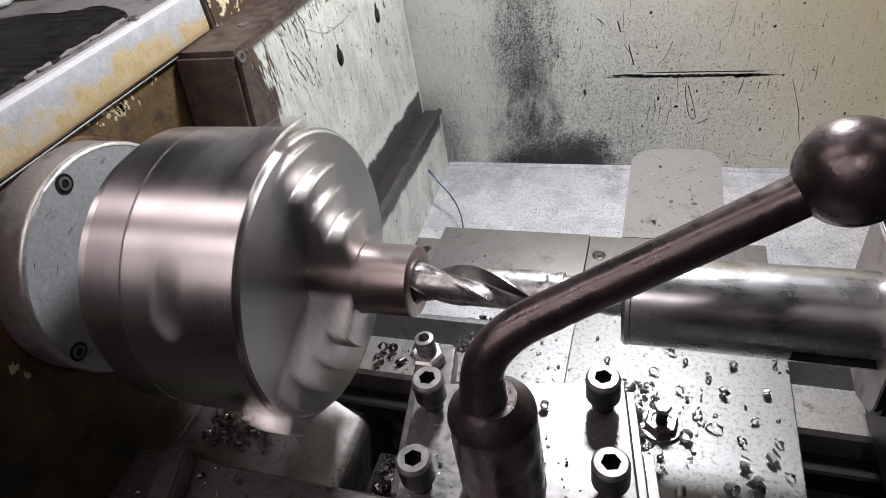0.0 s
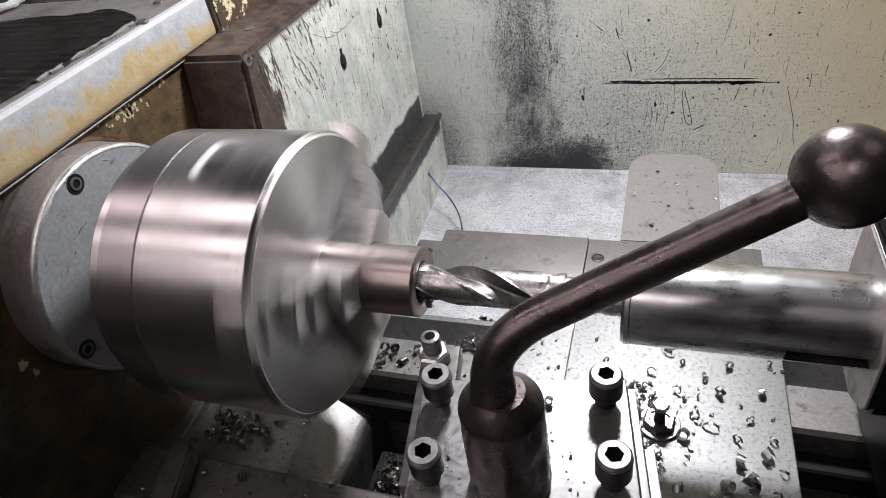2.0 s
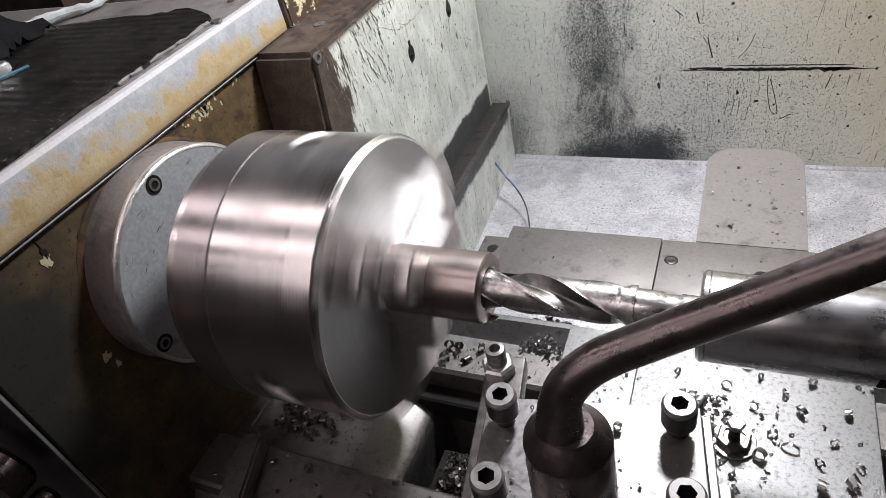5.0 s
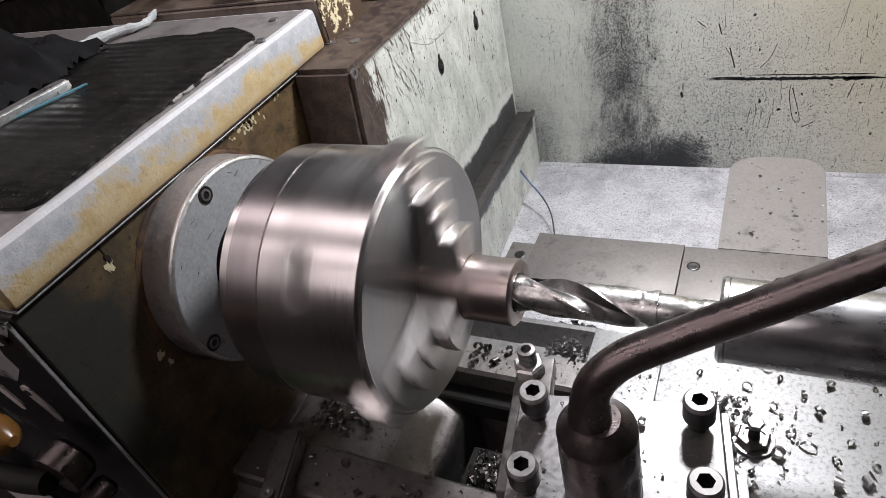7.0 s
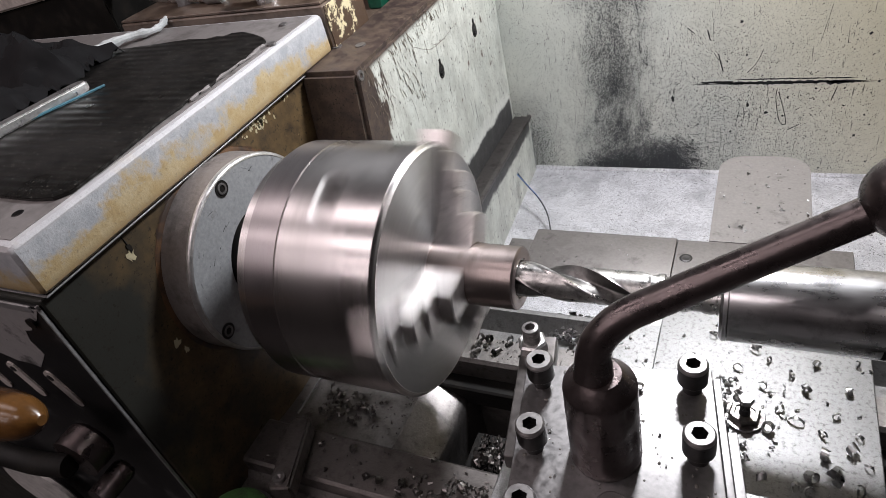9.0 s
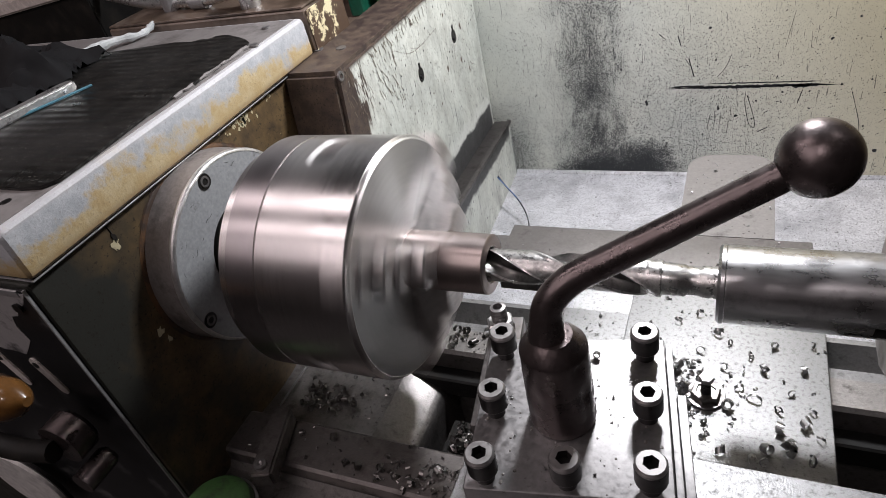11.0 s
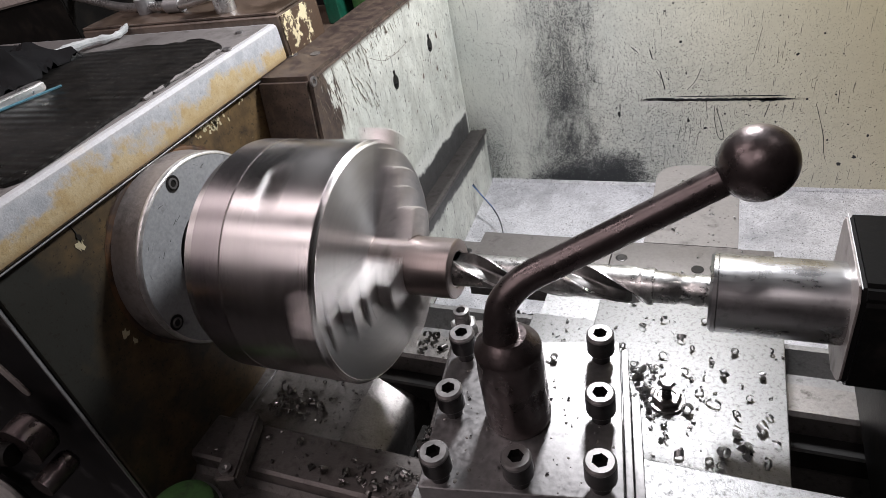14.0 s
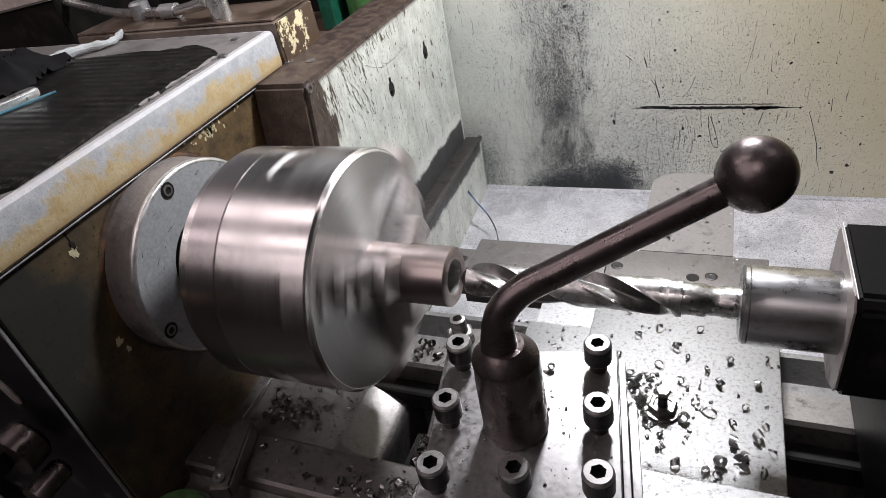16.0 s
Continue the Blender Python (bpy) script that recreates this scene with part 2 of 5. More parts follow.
def rubber_mat():
    k = Nodes("rubber_mat", 0.42, 0.0, True)
    w = k.add("TexWave", Scale=26.0, Distortion=0.6, Detail=2.0)
    w.bands_direction = "Y"
    k.link(k.co, w.inputs["Vector"])
    n = k.noise(60, 6, 0.7)
    base = k.mix(k.ramp(n, 0.3, 0.75), (0.006, 0.006, 0.006), (0.022, 0.020, 0.018))
    k.colour(k.mix(k.ramp(k.noise(420, 3), 0.655, 0.70), base, (0.2, 0.19, 0.17)))
    k.rough(k.ramp(k.noise(12, 5), 0.35, 0.65, 0.25, 0.6))
    k.bump(k.math("ADD", w.outputs["Fac"], k.math("MULTIPLY", n, 0.6)), 0.5, 0.0015)
    return k.m


GUARD, PAN, TRIM, MAT = guard_paint(), pan_metal(), trim_metal(), rubber_mat()
OCHRE = headstock_paint()
CREAM = paint("peeling_cream", (0.74, 0.65, 0.42), 0.55, (0.075, 0.045, 0.028), 0.5, 30, crisp=0.012)
BROWN = paint("brown_worn_paint", (0.15, 0.11, 0.085), 0.4, (0.05, 0.035, 0.025), 0.32, 14)
BLACKP = paint("black_panel_paint", (0.012, 0.012, 0.013), 0.1, (0.10, 0.10, 0.10), 0.35, 10, False)
GREYP = paint("grey_plate_paint", (0.30, 0.29, 0.29), 0.2, (0.03, 0.03, 0.03), 0.5, 20)
STEEL = metal("turned_steel", (0.60, 0.575, 0.57), 0.23, 0.05, grain=500, stretch=(8, 0.4, 0.4), bump=0.05, dirt_scale=9, aniso=0.55)
RING = metal("chuck_rear_ring_steel", (0.42, 0.39, 0.395), 0.26, 0.05, grain=500, stretch=(8, 0.4, 0.4), bump=0.05, dirt_scale=9, aniso=0.5)
FACE = metal("chuck_face_steel", (0.49, 0.49, 0.49), 0.36, 0.05, grain=260, bump=0.05, dirt_scale=9, aniso=0.7)
JAW = metal("jaw_steel", (0.72, 0.69, 0.68), 0.30, 0.05, grain=220, bump=0.1)
WORK = metal("workpiece_steel", (0.37, 0.315, 0.30), 0.34, 0.05, grain=500, stretch=(8, 0.4, 0.4), bump=0.05, aniso=0.3)
BORE = metal("bored_steel", (0.75, 0.74, 0.72), 0.25, 0.0)
CHAMFER = metal("socket_chamfer_steel", (0.82, 0.81, 0.80), 0.5, 0.0)
DRILL = metal("drill_steel", (0.52, 0.51, 0.50), 0.27, 0.45, grain=350, dirt_scale=90)
FLUTE = metal("dark_flute_steel", (0.19, 0.185, 0.18), 0.35, 0.4, dirt_scale=120)
QUILL = metal("ground_quill_steel", (0.47, 0.465, 0.47), 0.23, 0.04, grain=70, stretch=(0.25, 2, 2), bump=0.015, dirt_scale=22)
CAST = metal("oily_cast_iron", (0.13, 0.12, 0.116), 0.34, 0.35, grain=240, bump=0.3, dirt_scale=40, m=0.8)
WAY = metal("worn_bed_way", (0.21, 0.192, 0.184), 0.36, 0.4, grain=300, stretch=(0.5, 5, 5), m=0.8, dirt_scale=50)
REARWAY = metal("bright_worn_way", (0.24, 0.236, 0.232), 0.42, 0.2, grain=420, bump=0.6, dirt_scale=90, m=0.75)
FLATWAY = metal("brownish_flat_way", (0.25, 0.235, 0.225), 0.42, 0.25, grain=420, bump=0.6, dirt_scale=90, m=0.85)
LIDTOP = metal("grimy_lid_iron", (0.22, 0.205, 0.20), 0.42, 0.4, bump=0.3, m=0.15, dirt_scale=25)
CAST2 = metal("grimy_flange_iron", (0.31, 0.28, 0.268), 0.42, 0.28, grain=260, bump=0.7, m=0.4, dirt_scale=30)
SADDLE = metal("bright_oily_saddle", (0.27, 0.27, 0.27), 0.42, 0.30, grain=850, bump=0.6, dirt_scale=300, m=0.95)
POST = metal("tool_post_steel", (0.26, 0.252, 0.252), 0.36, 0.0, grain=300, bump=0.12, dirt_scale=260, m=0.9)
FLANGE = metal("bare_flange_iron", (0.36, 0.36, 0.365), 0.42, 0.15, grain=260, bump=0.15, dirt_scale=30, m=0.6)
BLACKOX = metal("black_oxide_steel", (0.05, 0.048, 0.048), 0.34, 0.15, grain=300, m=0.9)
HEADTOP = metal("worn_bolt_head", (0.24, 0.23, 0.227), 0.38, 0.25, grain=300, m=0.75)
LEVER = metal("brown_patinated_lever", (0.125, 0.102, 0.101), 0.25, 0.0, grain=130, bump=0.7, dirt_scale=60, m=0.85)
# greasy iron; its near-black also paints the shade inside gaps, holes and sockets
DARK = metal("dark_greasy_shaded_iron", (0.010, 0.0095, 0.009), 0.5, 0.4, m=0.0, bump=0.3)
COVER = metal("grey_way_cover", (0.165, 0.154, 0.148), 0.42, 0.2, grain=320, bump=0.2, dirt_scale=45, m=0.7)
PLATE = metal("dull_tongue_sheet", (0.20, 0.187, 0.178), 0.5, 0.1, grain=320, bump=0.15, dirt_scale=45, m=0.2)
TAIL = paint("black_tailstock_paint", (0.008, 0.008, 0.008), 0.1, (0.02, 0.018, 0.016), 0.42, 16, False)
# darker CHIP with the low bed's shade in its colour; also the oily nut
CHIPD = metal("oily_shaded_chip", (0.20, 0.19, 0.185), 0.32, 0.6, grain=200, dirt_scale=160)
CHIP = metal("curled_steel_chip", (0.40, 0.40, 0.40), 0.32, 0.42, grain=200, dirt_scale=200)
FLANGEFACE = metal("bright_flange_face", (0.33, 0.34, 0.35), 0.5, 0.10, grain=300, bump=0.3, dirt_scale=60, m=0.15)
FLANGEEDGE = metal("worn_flange_edge", (0.72, 0.71, 0.70), 0.34, 0.05, grain=240, bump=0.5, dirt_scale=60, m=0.9)
GAPIRON = metal("dark_gap_iron", (0.24, 0.226, 0.22), 0.33, 0.30, grain=380, bump=0.7, dirt_scale=60, m=0.95)
CHROME = metal("dull_chrome", (0.80, 0.79, 0.78), 0.27, 0.15, m=0.92)


def plain(name, c, rough=0.5, m=0.0):
    k = Nodes(name, rough, m)
    n = k.noise(90, 5, 0.7)
    k.colour(k.mix(k.ramp(n, 0.3, 0.7), tuple(v * 0.7 for v in c), tuple(min(1, v * 1.2) for v in c)))
    k.bump(n, 0.2, 0.001)
    return k.m


CLOTH = plain("black_cloth", (0.007, 0.007, 0.008), 0.8)
for m, s in ((CLOTH, 0.25), (DARK, 0.2), (OCHRE, 0.3), (MAT, 0.3), (BLACKP, 0.35), (TAIL, 0.06)):
    m.node_tree.nodes["Principled BSDF"].inputs["Specular IOR Level"].default_value = s
TAPE = plain("pale_rope", (0.55, 0.58, 0.58), 0.8)
GREEN = plain("green_enamel", (0.08, 0.22, 0.07), 0.35)
DGREEN = plain("dark_green_plastic", (0.01, 0.10, 0.06), 0.4)
ORANGE = plain("orange_plastic", (0.55, 0.16, 0.03), 0.4)
AMBER = plain("amber_plastic", (0.12, 0.055, 0.016), 0.22)
WHITE = plain("white_enamel", (0.6, 0.58, 0.56), 0.4)
FLAKE = plain("cream_flake", (0.52, 0.46, 0.30), 0.55)
PALE = plain("pale_rim_paint", (0.55, 0.50, 0.47), 0.45)
RUST = paint("rusty_oil", (0.13, 0.065, 0.028), 0.5, (0.04, 0.025, 0.018), 0.5, 30)
ROOMW = plain("workshop_wall_paint", (0.055, 0.05, 0.048), 0.8)
CONCRETE = plain("concrete_floor", (0.04, 0.038, 0.037), 0.7)
WIRE = plain("black_wire", (0.01, 0.01, 0.014), 0.4)

# ---- mesh helpers ----


def box(x0, x1, y0, y1, z0, z1, bevel=0.0, bm=None):
    bm = bm or bmesh.new()
    vs = bmesh.ops.create_cube(bm, size=1.0)["verts"]
    for v in vs:
        v.co = Vector((x0 + (v.co.x + 0.5) * (x1 - x0), y0 + (v.co.y + 0.5) * (y1 - y0), z0 + (v.co.z + 0.5) * (z1 - z0)))
    if bevel:
        es = list({e for v in vs for e in v.link_edges})
        bmesh.ops.bevel(bm, geom=es, offset=bevel, segments=3, affect="EDGES", profile=0.6)
    return bm


def turned(profile, n=64, axis="x", centre=(0, 0, 0), bm=None):
    """A solid of revolution from (distance along, radius) pairs."""
    bm = bm or bmesh.new()
    rings = []
    for a, r in profile:
        ring = []
        for i in range(n):
            c, s = math.cos(2 * math.pi * i / n), math.sin(2 * math.pi * i / n)
            p = (a, r * c, r * s) if axis == "x" else (r * c, r * s, a) if axis == "z" else (r * s, a, r * c)
            ring.append(bm.verts.new(Vector(p) + Vector(centre)))
        rings.append(ring)
    for p, q in zip(rings, rings[1:]):
        for i in range(n):
            bm.faces.new((p[i], q[i], q[(i + 1) % n], p[(i + 1) % n]))
    for ring, flip in ((rings[0], False), (rings[-1], True)):
        try:
            bm.faces.new(ring if not flip else ring[::-1])
        except ValueError:
            pass
    bmesh.ops.recalc_face_normals(bm, faces=bm.faces)
    return bm


def ring_solid(profile, n=64, axis="x", centre=(0, 0, 0)):
    """A closed ring of revolution (profile is a closed loop)."""
    bm = bmesh.new()
    rings = []
    for a, r in profile:
        rings.append([bm.verts.new(Vector(((a, r * math.cos(t), r * math.sin(t)) if axis == "x" else (r * math.cos(t), r * math.sin(t), a))) + Vector(centre))
                      for t in (2 * math.pi * i / n for i in range(n))])
    for j in range(len(rings)):
        p, q = rings[j], rings[(j + 1) % len(rings)]
        for i in range(n):
            bm.faces.new((p[i], q[i], q[(i + 1) % n], p[(i + 1) % n]))
    bmesh.ops.recalc_face_normals(bm, faces=bm.faces)
    return bm


def prism(points, a0, a1, axis="x", bevel=0.0):
    """A polygon drawn in the two other axes, pushed from a0 to a1 along axis."""
    bm = bmesh.new()

    def at(p, a):
        return (a, p[0], p[1]) if axis == "x" else (p[0], a, p[1]) if axis == "y" else (p[0], p[1], a)
    lo = [bm.verts.new(at(p, a0)) for p in points]
    hi = [bm.verts.new(at(p, a1)) for p in points]
    bm.faces.new(lo[::-1])
    bm.faces.new(hi)
    for i in range(len(points)):
        j = (i + 1) % len(points)
        bm.faces.new((lo[i], lo[j], hi[j], hi[i]))
    bmesh.ops.recalc_face_normals(bm, faces=bm.faces)
    if bevel:
        bmesh.ops.bevel(bm, geom=list(bm.edges), offset=bevel, segments=2, affect="EDGES")
    return bm


def tube(points, radius, n=12, bm=None):
    """A round bar along a line of points; radius is a number or one for each point."""
    bm = bm or bmesh.new()
    pts = [Vector(p) for p in points]
    rad = radius if isinstance(radius, (list, tuple)) else [radius] * len(pts)
    up, rings = Vector((0.3, 0.2, 1)).normalized(), []
    for i, p in enumerate(pts):
        d = (pts[min(i + 1, len(pts) - 1)] - pts[max(i - 1, 0)]).normalized()
        u = (up - d * up.dot(d)).normalized()
        up, w = u, d.cross(u)
        rings.append([bm.verts.new(p + (u * math.cos(a) + w * math.sin(a)) * rad[i]) for a in (2 * math.pi * j / n for j in range(n))])
    for p, q in zip(rings, rings[1:]):
        for i in range(n):
            bm.faces.new((p[i], q[i], q[(i + 1) % n], p[(i + 1) % n]))
    bm.faces.new(rings[0][::-1])
    bm.faces.new(rings[-1])
    bmesh.ops.recalc_face_normals(bm, faces=bm.faces)
    return bm


def smooth_path(pts, steps=8):
    """A rounded line through the points."""
    p = [Vector(q) for q in pts]
    p = [p[0] * 2 - p[1]] + p + [p[-1] * 2 - p[-2]]
    out = []
    for i in range(1, len(p) - 2):
        for s in range(steps):
            t = s / steps
            a, b, c, d = p[i - 1:i + 3]
            out.append(0.5 * (2 * b + (c - a) * t + (2 * a - 5 * b + 4 * c - d) * t * t + (3 * b - a - 3 * c + d) * t ** 3))
    return out + [p[-2]]


def turn(bm, m):
    bmesh.ops.transform(bm, matrix=m, verts=bm.verts)
    return bm


def finish(bm, name, mats, sharp=35):
    mesh = bpy.data.meshes.new(name)
    bm.to_mesh(mesh)
    bm.free()
    for m in mats if isinstance(mats, (list, tuple)) else [mats]:
        mesh.materials.append(m)
    mesh.polygons.foreach_set("use_smooth", [True] * len(mesh.polygons))
    mesh.set_sharp_from_angle(angle=radians(sharp))
    return mesh


def root_of(ob):
    while ob.parent:
        ob = ob.parent
    return ob


def thing(name, place, label, category, group="", kind=""):
    ob = new(name)
    ob.empty_display_size = 0.02
    ob.location = place
    return tagged(ob, label, category, group, kind)


def part(name, bm, material, parent, label="", local=False):
    """One mesh under a thing or a part; the bmesh is in world places unless local."""
    if not local:
        bmesh.ops.translate(bm, vec=-root_of(parent).location, verts=bm.verts)
    ob = new(name, finish(bm, name, material))
    ob.parent = parent
    return tagged(ob, label)


def solid(name, bm, material, label, category, group="", kind="", origin=None):
    """A thing of one mesh."""
    if origin:
        bmesh.ops.translate(bm, vec=-Vector(origin), verts=bm.verts)
    ob = new(name, finish(bm, name, material))
    if origin:
        ob.location = origin
    return tagged(ob, label, category, group, kind)



def carve(bm, cutters):
    """The closed bmesh less the cutters, which keep their material slots on the new faces."""
    made = []
    for b in (bm, *cutters):
        bmesh.ops.recalc_face_normals(b, faces=b.faces)
        mesh = bpy.data.meshes.new("blank")
        b.to_mesh(mesh)
        b.free()
        made.append(new("blank", mesh))
    for tool in made[1:]:
        mod = made[0].modifiers.new("cut", "BOOLEAN")
        mod.operation, mod.solver, mod.object = "DIFFERENCE", "EXACT", tool
    out = bmesh.new()
    out.from_mesh(made[0].evaluated_get(bpy.context.evaluated_depsgraph_get()).to_mesh())
    for ob in made:
        bpy.data.objects.remove(ob)
    return out


# ---- the setting ----
solid("floor", box(-3, 3.5, -3, 3, -0.1, 0), CONCRETE, "grey concrete workshop floor", "floor", kind="structure")
solid("wall_north", box(-3, 3.5, 3, 3.1, 0, 2.8), ROOMW, "grey painted workshop wall", "wall", kind="structure")
solid("wall_south", box(-3, 3.5, -3.1, -3, 0, 2.8), ROOMW, "grey painted workshop wall", "wall", kind="structure")
solid("wall_west", box(-3.1, -3, -3.1, 3.1, 0, 2.8), ROOMW, "grey painted workshop wall", "wall", kind="structure")
solid("wall_east", box(3.5, 3.6, -3.1, 3.1, 0, 2.8), ROOMW, "grey painted workshop wall", "wall", kind="structure")
solid("ceiling", box(-3.1, 3.6, -3.1, 3.1, 2.8, 2.9), ROOMW, "plain workshop ceiling", "ceiling", kind="structure")

# splash guard: back sheet, side box and ledge
guard = thing("splash_guard", (0.3, 0.59, 0.80), "cream-green painted sheet steel splash guard, scratched and sooty", "splash guard")
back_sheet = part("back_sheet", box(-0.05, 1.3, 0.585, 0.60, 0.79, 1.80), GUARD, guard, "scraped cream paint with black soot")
side = part("side_box", prism([(0.1735, 1.198), (0.149, 1.06), (0.149, 0.80), (0.5845, 0.80), (0.5845, 1.198)], -0.1119, -0.04, "x", 0.005), GUARD, guard, "cream paint worn brown at its edges")
part("ledge", prism([(-0.0405, 0.80), (-0.0125, 0.80), (-0.0125, 0.9195), (-0.0405, 0.9195)], 0.10, 0.5845, "y", 0.0006), GUARD, guard, "worn cream ledge")
part("ledge_lip", prism([(-0.0403, 0.9197), (-0.0105, 0.9197), (-0.0100, 0.926), (-0.0155, 0.927), (-0.0170, 0.9235), (-0.0403, 0.9235)], 0.10, 0.5845, "y", 0.0006), CAST, guard, "dark steel lip")


def keyhole(y, z):
    bm = turned([(0.0, 0.0095), (0.0012, 0.009), (0.0012, 0.0001)], 18)
    turn(bm, Matrix.Translation((-0.0405, y, z)) @ Matrix.Diagonal((1, 0.8, 1.1, 1)))
    part("keyhole", bm, BLACKOX, side, "dark screw hole")
    bm = turned([(0, 0.003), (0.003, 0.0028), (0.003, 0.0001)], 12)
    part("screw", turn(bm, Matrix.Translation((-0.0395, y - 0.002, z - 0.003))), BLACKOX, side)
    part("slot", box(-0.0402, -0.039, y - 0.0022, y + 0.0022, z + 0.006, z + 0.016, 0.0005), BLACKOX, side)


for hy, hz in ((0.358, 1.113), (0.484, 1.116)):
    keyhole(hy, hz)
part("cover_screw", turn(turned([(0, 0.0055), (0.002, 0.0055), (0.002, 0.003), (0.0005, 0.0028), (0.0005, 0.0001)], 16), Matrix.Translation((-0.041, 0.1800, 1.1915))), HEADTOP, side, "socket screw in the corner")

for sx in (-0.1045, -0.073):
    part("top_screw", turned([(1.1978, 0.0062), (1.1990, 0.0060), (1.1990, 0.0036), (1.1983, 0.0001)], 16, "z", (sx, 0.2442, 0)), HEADTOP, side, "dull countersunk screw")
lug = part("guard_bracket", box(-0.1118, -0.104, 0.130, 0.1560, 1.108, 1.122, 0.0015), FLANGE, guard, "small bare steel bracket")
part("bolt_head", turn(turned([(0, 0.0062), (0.0045, 0.0062), (0.0055, 0.0050), (0.0055, 0.0001)], 6), Matrix.Translation((-0.104, 0.146, 1.1165))), HEADTOP, lug)


class Marks:
    """Bare metal showing through paint: flat flakes, nicks and scratches laid on one wall. at() turns (along, up) into a place."""

    def __init__(self, at, seed):
        self.bm, self.at, self.g = bmesh.new(), at, random.Random(seed)

    def face(self, pts):
        self.bm.faces.new([self.bm.verts.new(self.at(*p)) for p in pts])

    def nick(self, u, v, length, width, deg):
        g, c, d = self.g, math.cos(radians(deg)), math.sin(radians(deg))
        side_a = [(length * (q - 0.5), width * 0.5 * g.uniform(0.5, 1.1)) for q in (0.06, 0.3, 0.6, 0.9)]
        side_b = [(length * (q - 0.5), -width * 0.5 * g.uniform(0.5, 1.1)) for q in (0.98, 0.7, 0.4, 0.1)]
        self.face([(u + a * c - b * d, v + a * d + b * c) for a, b in side_a + side_b])

    def flake(self, u, v, r, tall=1.3):
        g, n = self.g, 11
        self.face([(u + r * q * math.cos(a), v + tall * r * q * math.sin(a)) for a, q in ((2 * math.pi * i / n, g.uniform(0.5, 1.1)) for i in range(n))])

    def scratch(self, pts, width):
        line = smooth_path([(u, v, 0) for u, v in pts], 5)
        for a, b in zip(line, line[1:]):
            d = (b - a).normalized()
            p, q = Vector((-d.y, d.x, 0)) * width * self.g.uniform(0.3, 0.6), Vector((-d.y, d.x, 0)) * width * self.g.uniform(0.3, 0.6)
            self.face([(w.x, w.y) for w in (a + p, a - p, b - q, b + q)])

    def ragged(self, u0, u1, v, width, tilt=0.0, step=0.003):
        g, top, low, n = self.g, [], [], int((u1 - u0) / step)
        for i in range(n + 1):
            u, end = u0 + (u1 - u0) * i / n, min(1.0, i / (0.08 * n), (n - i) / (0.08 * n))
            w = width * (0.15 + 0.85 * end)
            top.append((u, v + tilt * (u - u0) + w * g.uniform(0.25, 0.6)))
            low.append((u, v + tilt * (u - u0) - w * g.uniform(0.2, 0.65)))
        for i in range(n):
            self.face([low[i], low[i + 1], top[i + 1], top[i]])


on_back = Marks(lambda u, v: (u, 0.5847, v), 17)
mg = on_back.g
for _ in range(900):
    u, v = mg.uniform(0.0, 0.80), 0.83 + 0.42 * mg.random() ** 1.5
    size = mg.choice((0.5, 0.6, 0.8, 0.8, 1.0, 1.3))
    on_back.nick(u, v, size * mg.uniform(0.0014, 0.0048), size * mg.uniform(0.0005, 0.0011), mg.gauss(52, 26))
for _ in range(220):
    on_back.flake(mg.uniform(0.16, 0.78), 0.835 + 0.30 * mg.random() ** 1.5, mg.choice((0.0006, 0.0008, 0.0008, 0.0012, 0.0016)))
for u, v, r, tall in ((0.217, 0.952, 0.0028, 2.2), (0.3205, 0.940, 0.0026, 1.5), (0.3454, 0.927, 0.0030, 1.0), (0.549, 0.880, 0.0032, 1.2), (0.532, 0.868, 0.0034, 1.1), (0.305, 1.064, 0.0028, 0.9), (0.457, 1.039, 0.0026, 0.9),
                      (0.149, 1.137, 0.0030, 1.2), (0.18, 1.008, 0.0026, 1.0), (0.46, 0.890, 0.0022, 1.3), (0.30, 0.896, 0.0022, 1.4), (0.24, 0.905, 0.0018, 1.0), (0.56, 0.915, 0.0018, 1.5), (0.37, 1.03, 0.0016, 1.0)):
    on_back.flake(u, v, r, tall)
on_back.ragged(0.278, 0.462, 0.9745, 0.0050, -0.006)
on_back.ragged(0.300, 0.452, 0.9800, 0.0017, -0.008)
on_back.ragged(0.242, 0.480, 0.9742, 0.0013, -0.006)
on_back.ragged(0.255, 0.300, 0.9765, 0.0035)
on_back.ragged(0.415, 0.440, 0.9725, 0.0065, -0.01)
for pts, w in (([(0.357, 0.966), (0.3565, 0.950), (0.361, 0.925), (0.3655, 0.911), (0.3725, 0.9075), (0.371, 0.920), (0.364, 0.945), (0.359, 0.960)], 0.0010), ([(0.376, 0.899), (0.390, 0.9075)], 0.0014),
               ([(0.489, 0.966), (0.496, 0.945), (0.505, 0.915), (0.509, 0.890), (0.514, 0.872)], 0.0009), ([(0.278, 1.020), (0.281, 1.008), (0.2855, 0.992)], 0.0016), ([(0.272, 1.022), (0.279, 1.010)], 0.0008),
               ([(0.236, 1.060), (0.246, 1.051)], 0.0013), ([(0.2625, 1.055), (0.2665, 1.040)], 0.0017), ([(0.335, 1.024), (0.328, 1.005), (0.317, 0.990)], 0.0008), ([(0.41, 1.08), (0.402, 1.03)], 0.0005),
               ([(0.31, 0.930), (0.306, 0.905)], 0.0008), ([(0.318, 0.928), (0.314, 0.902)], 0.0007), ([(0.325, 0.929), (0.323, 0.908)], 0.0007), ([(0.336, 0.918), (0.334, 0.898)], 0.0008), ([(0.43, 0.966), (0.425, 0.945)], 0.0012),
               ([(0.515, 0.985), (0.516, 0.965)], 0.0008), ([(0.17, 1.045), (0.171, 1.025)], 0.0012), ([(0.135, 1.05), (0.133, 1.03)], 0.0012)):
    on_back.scratch(pts, w)
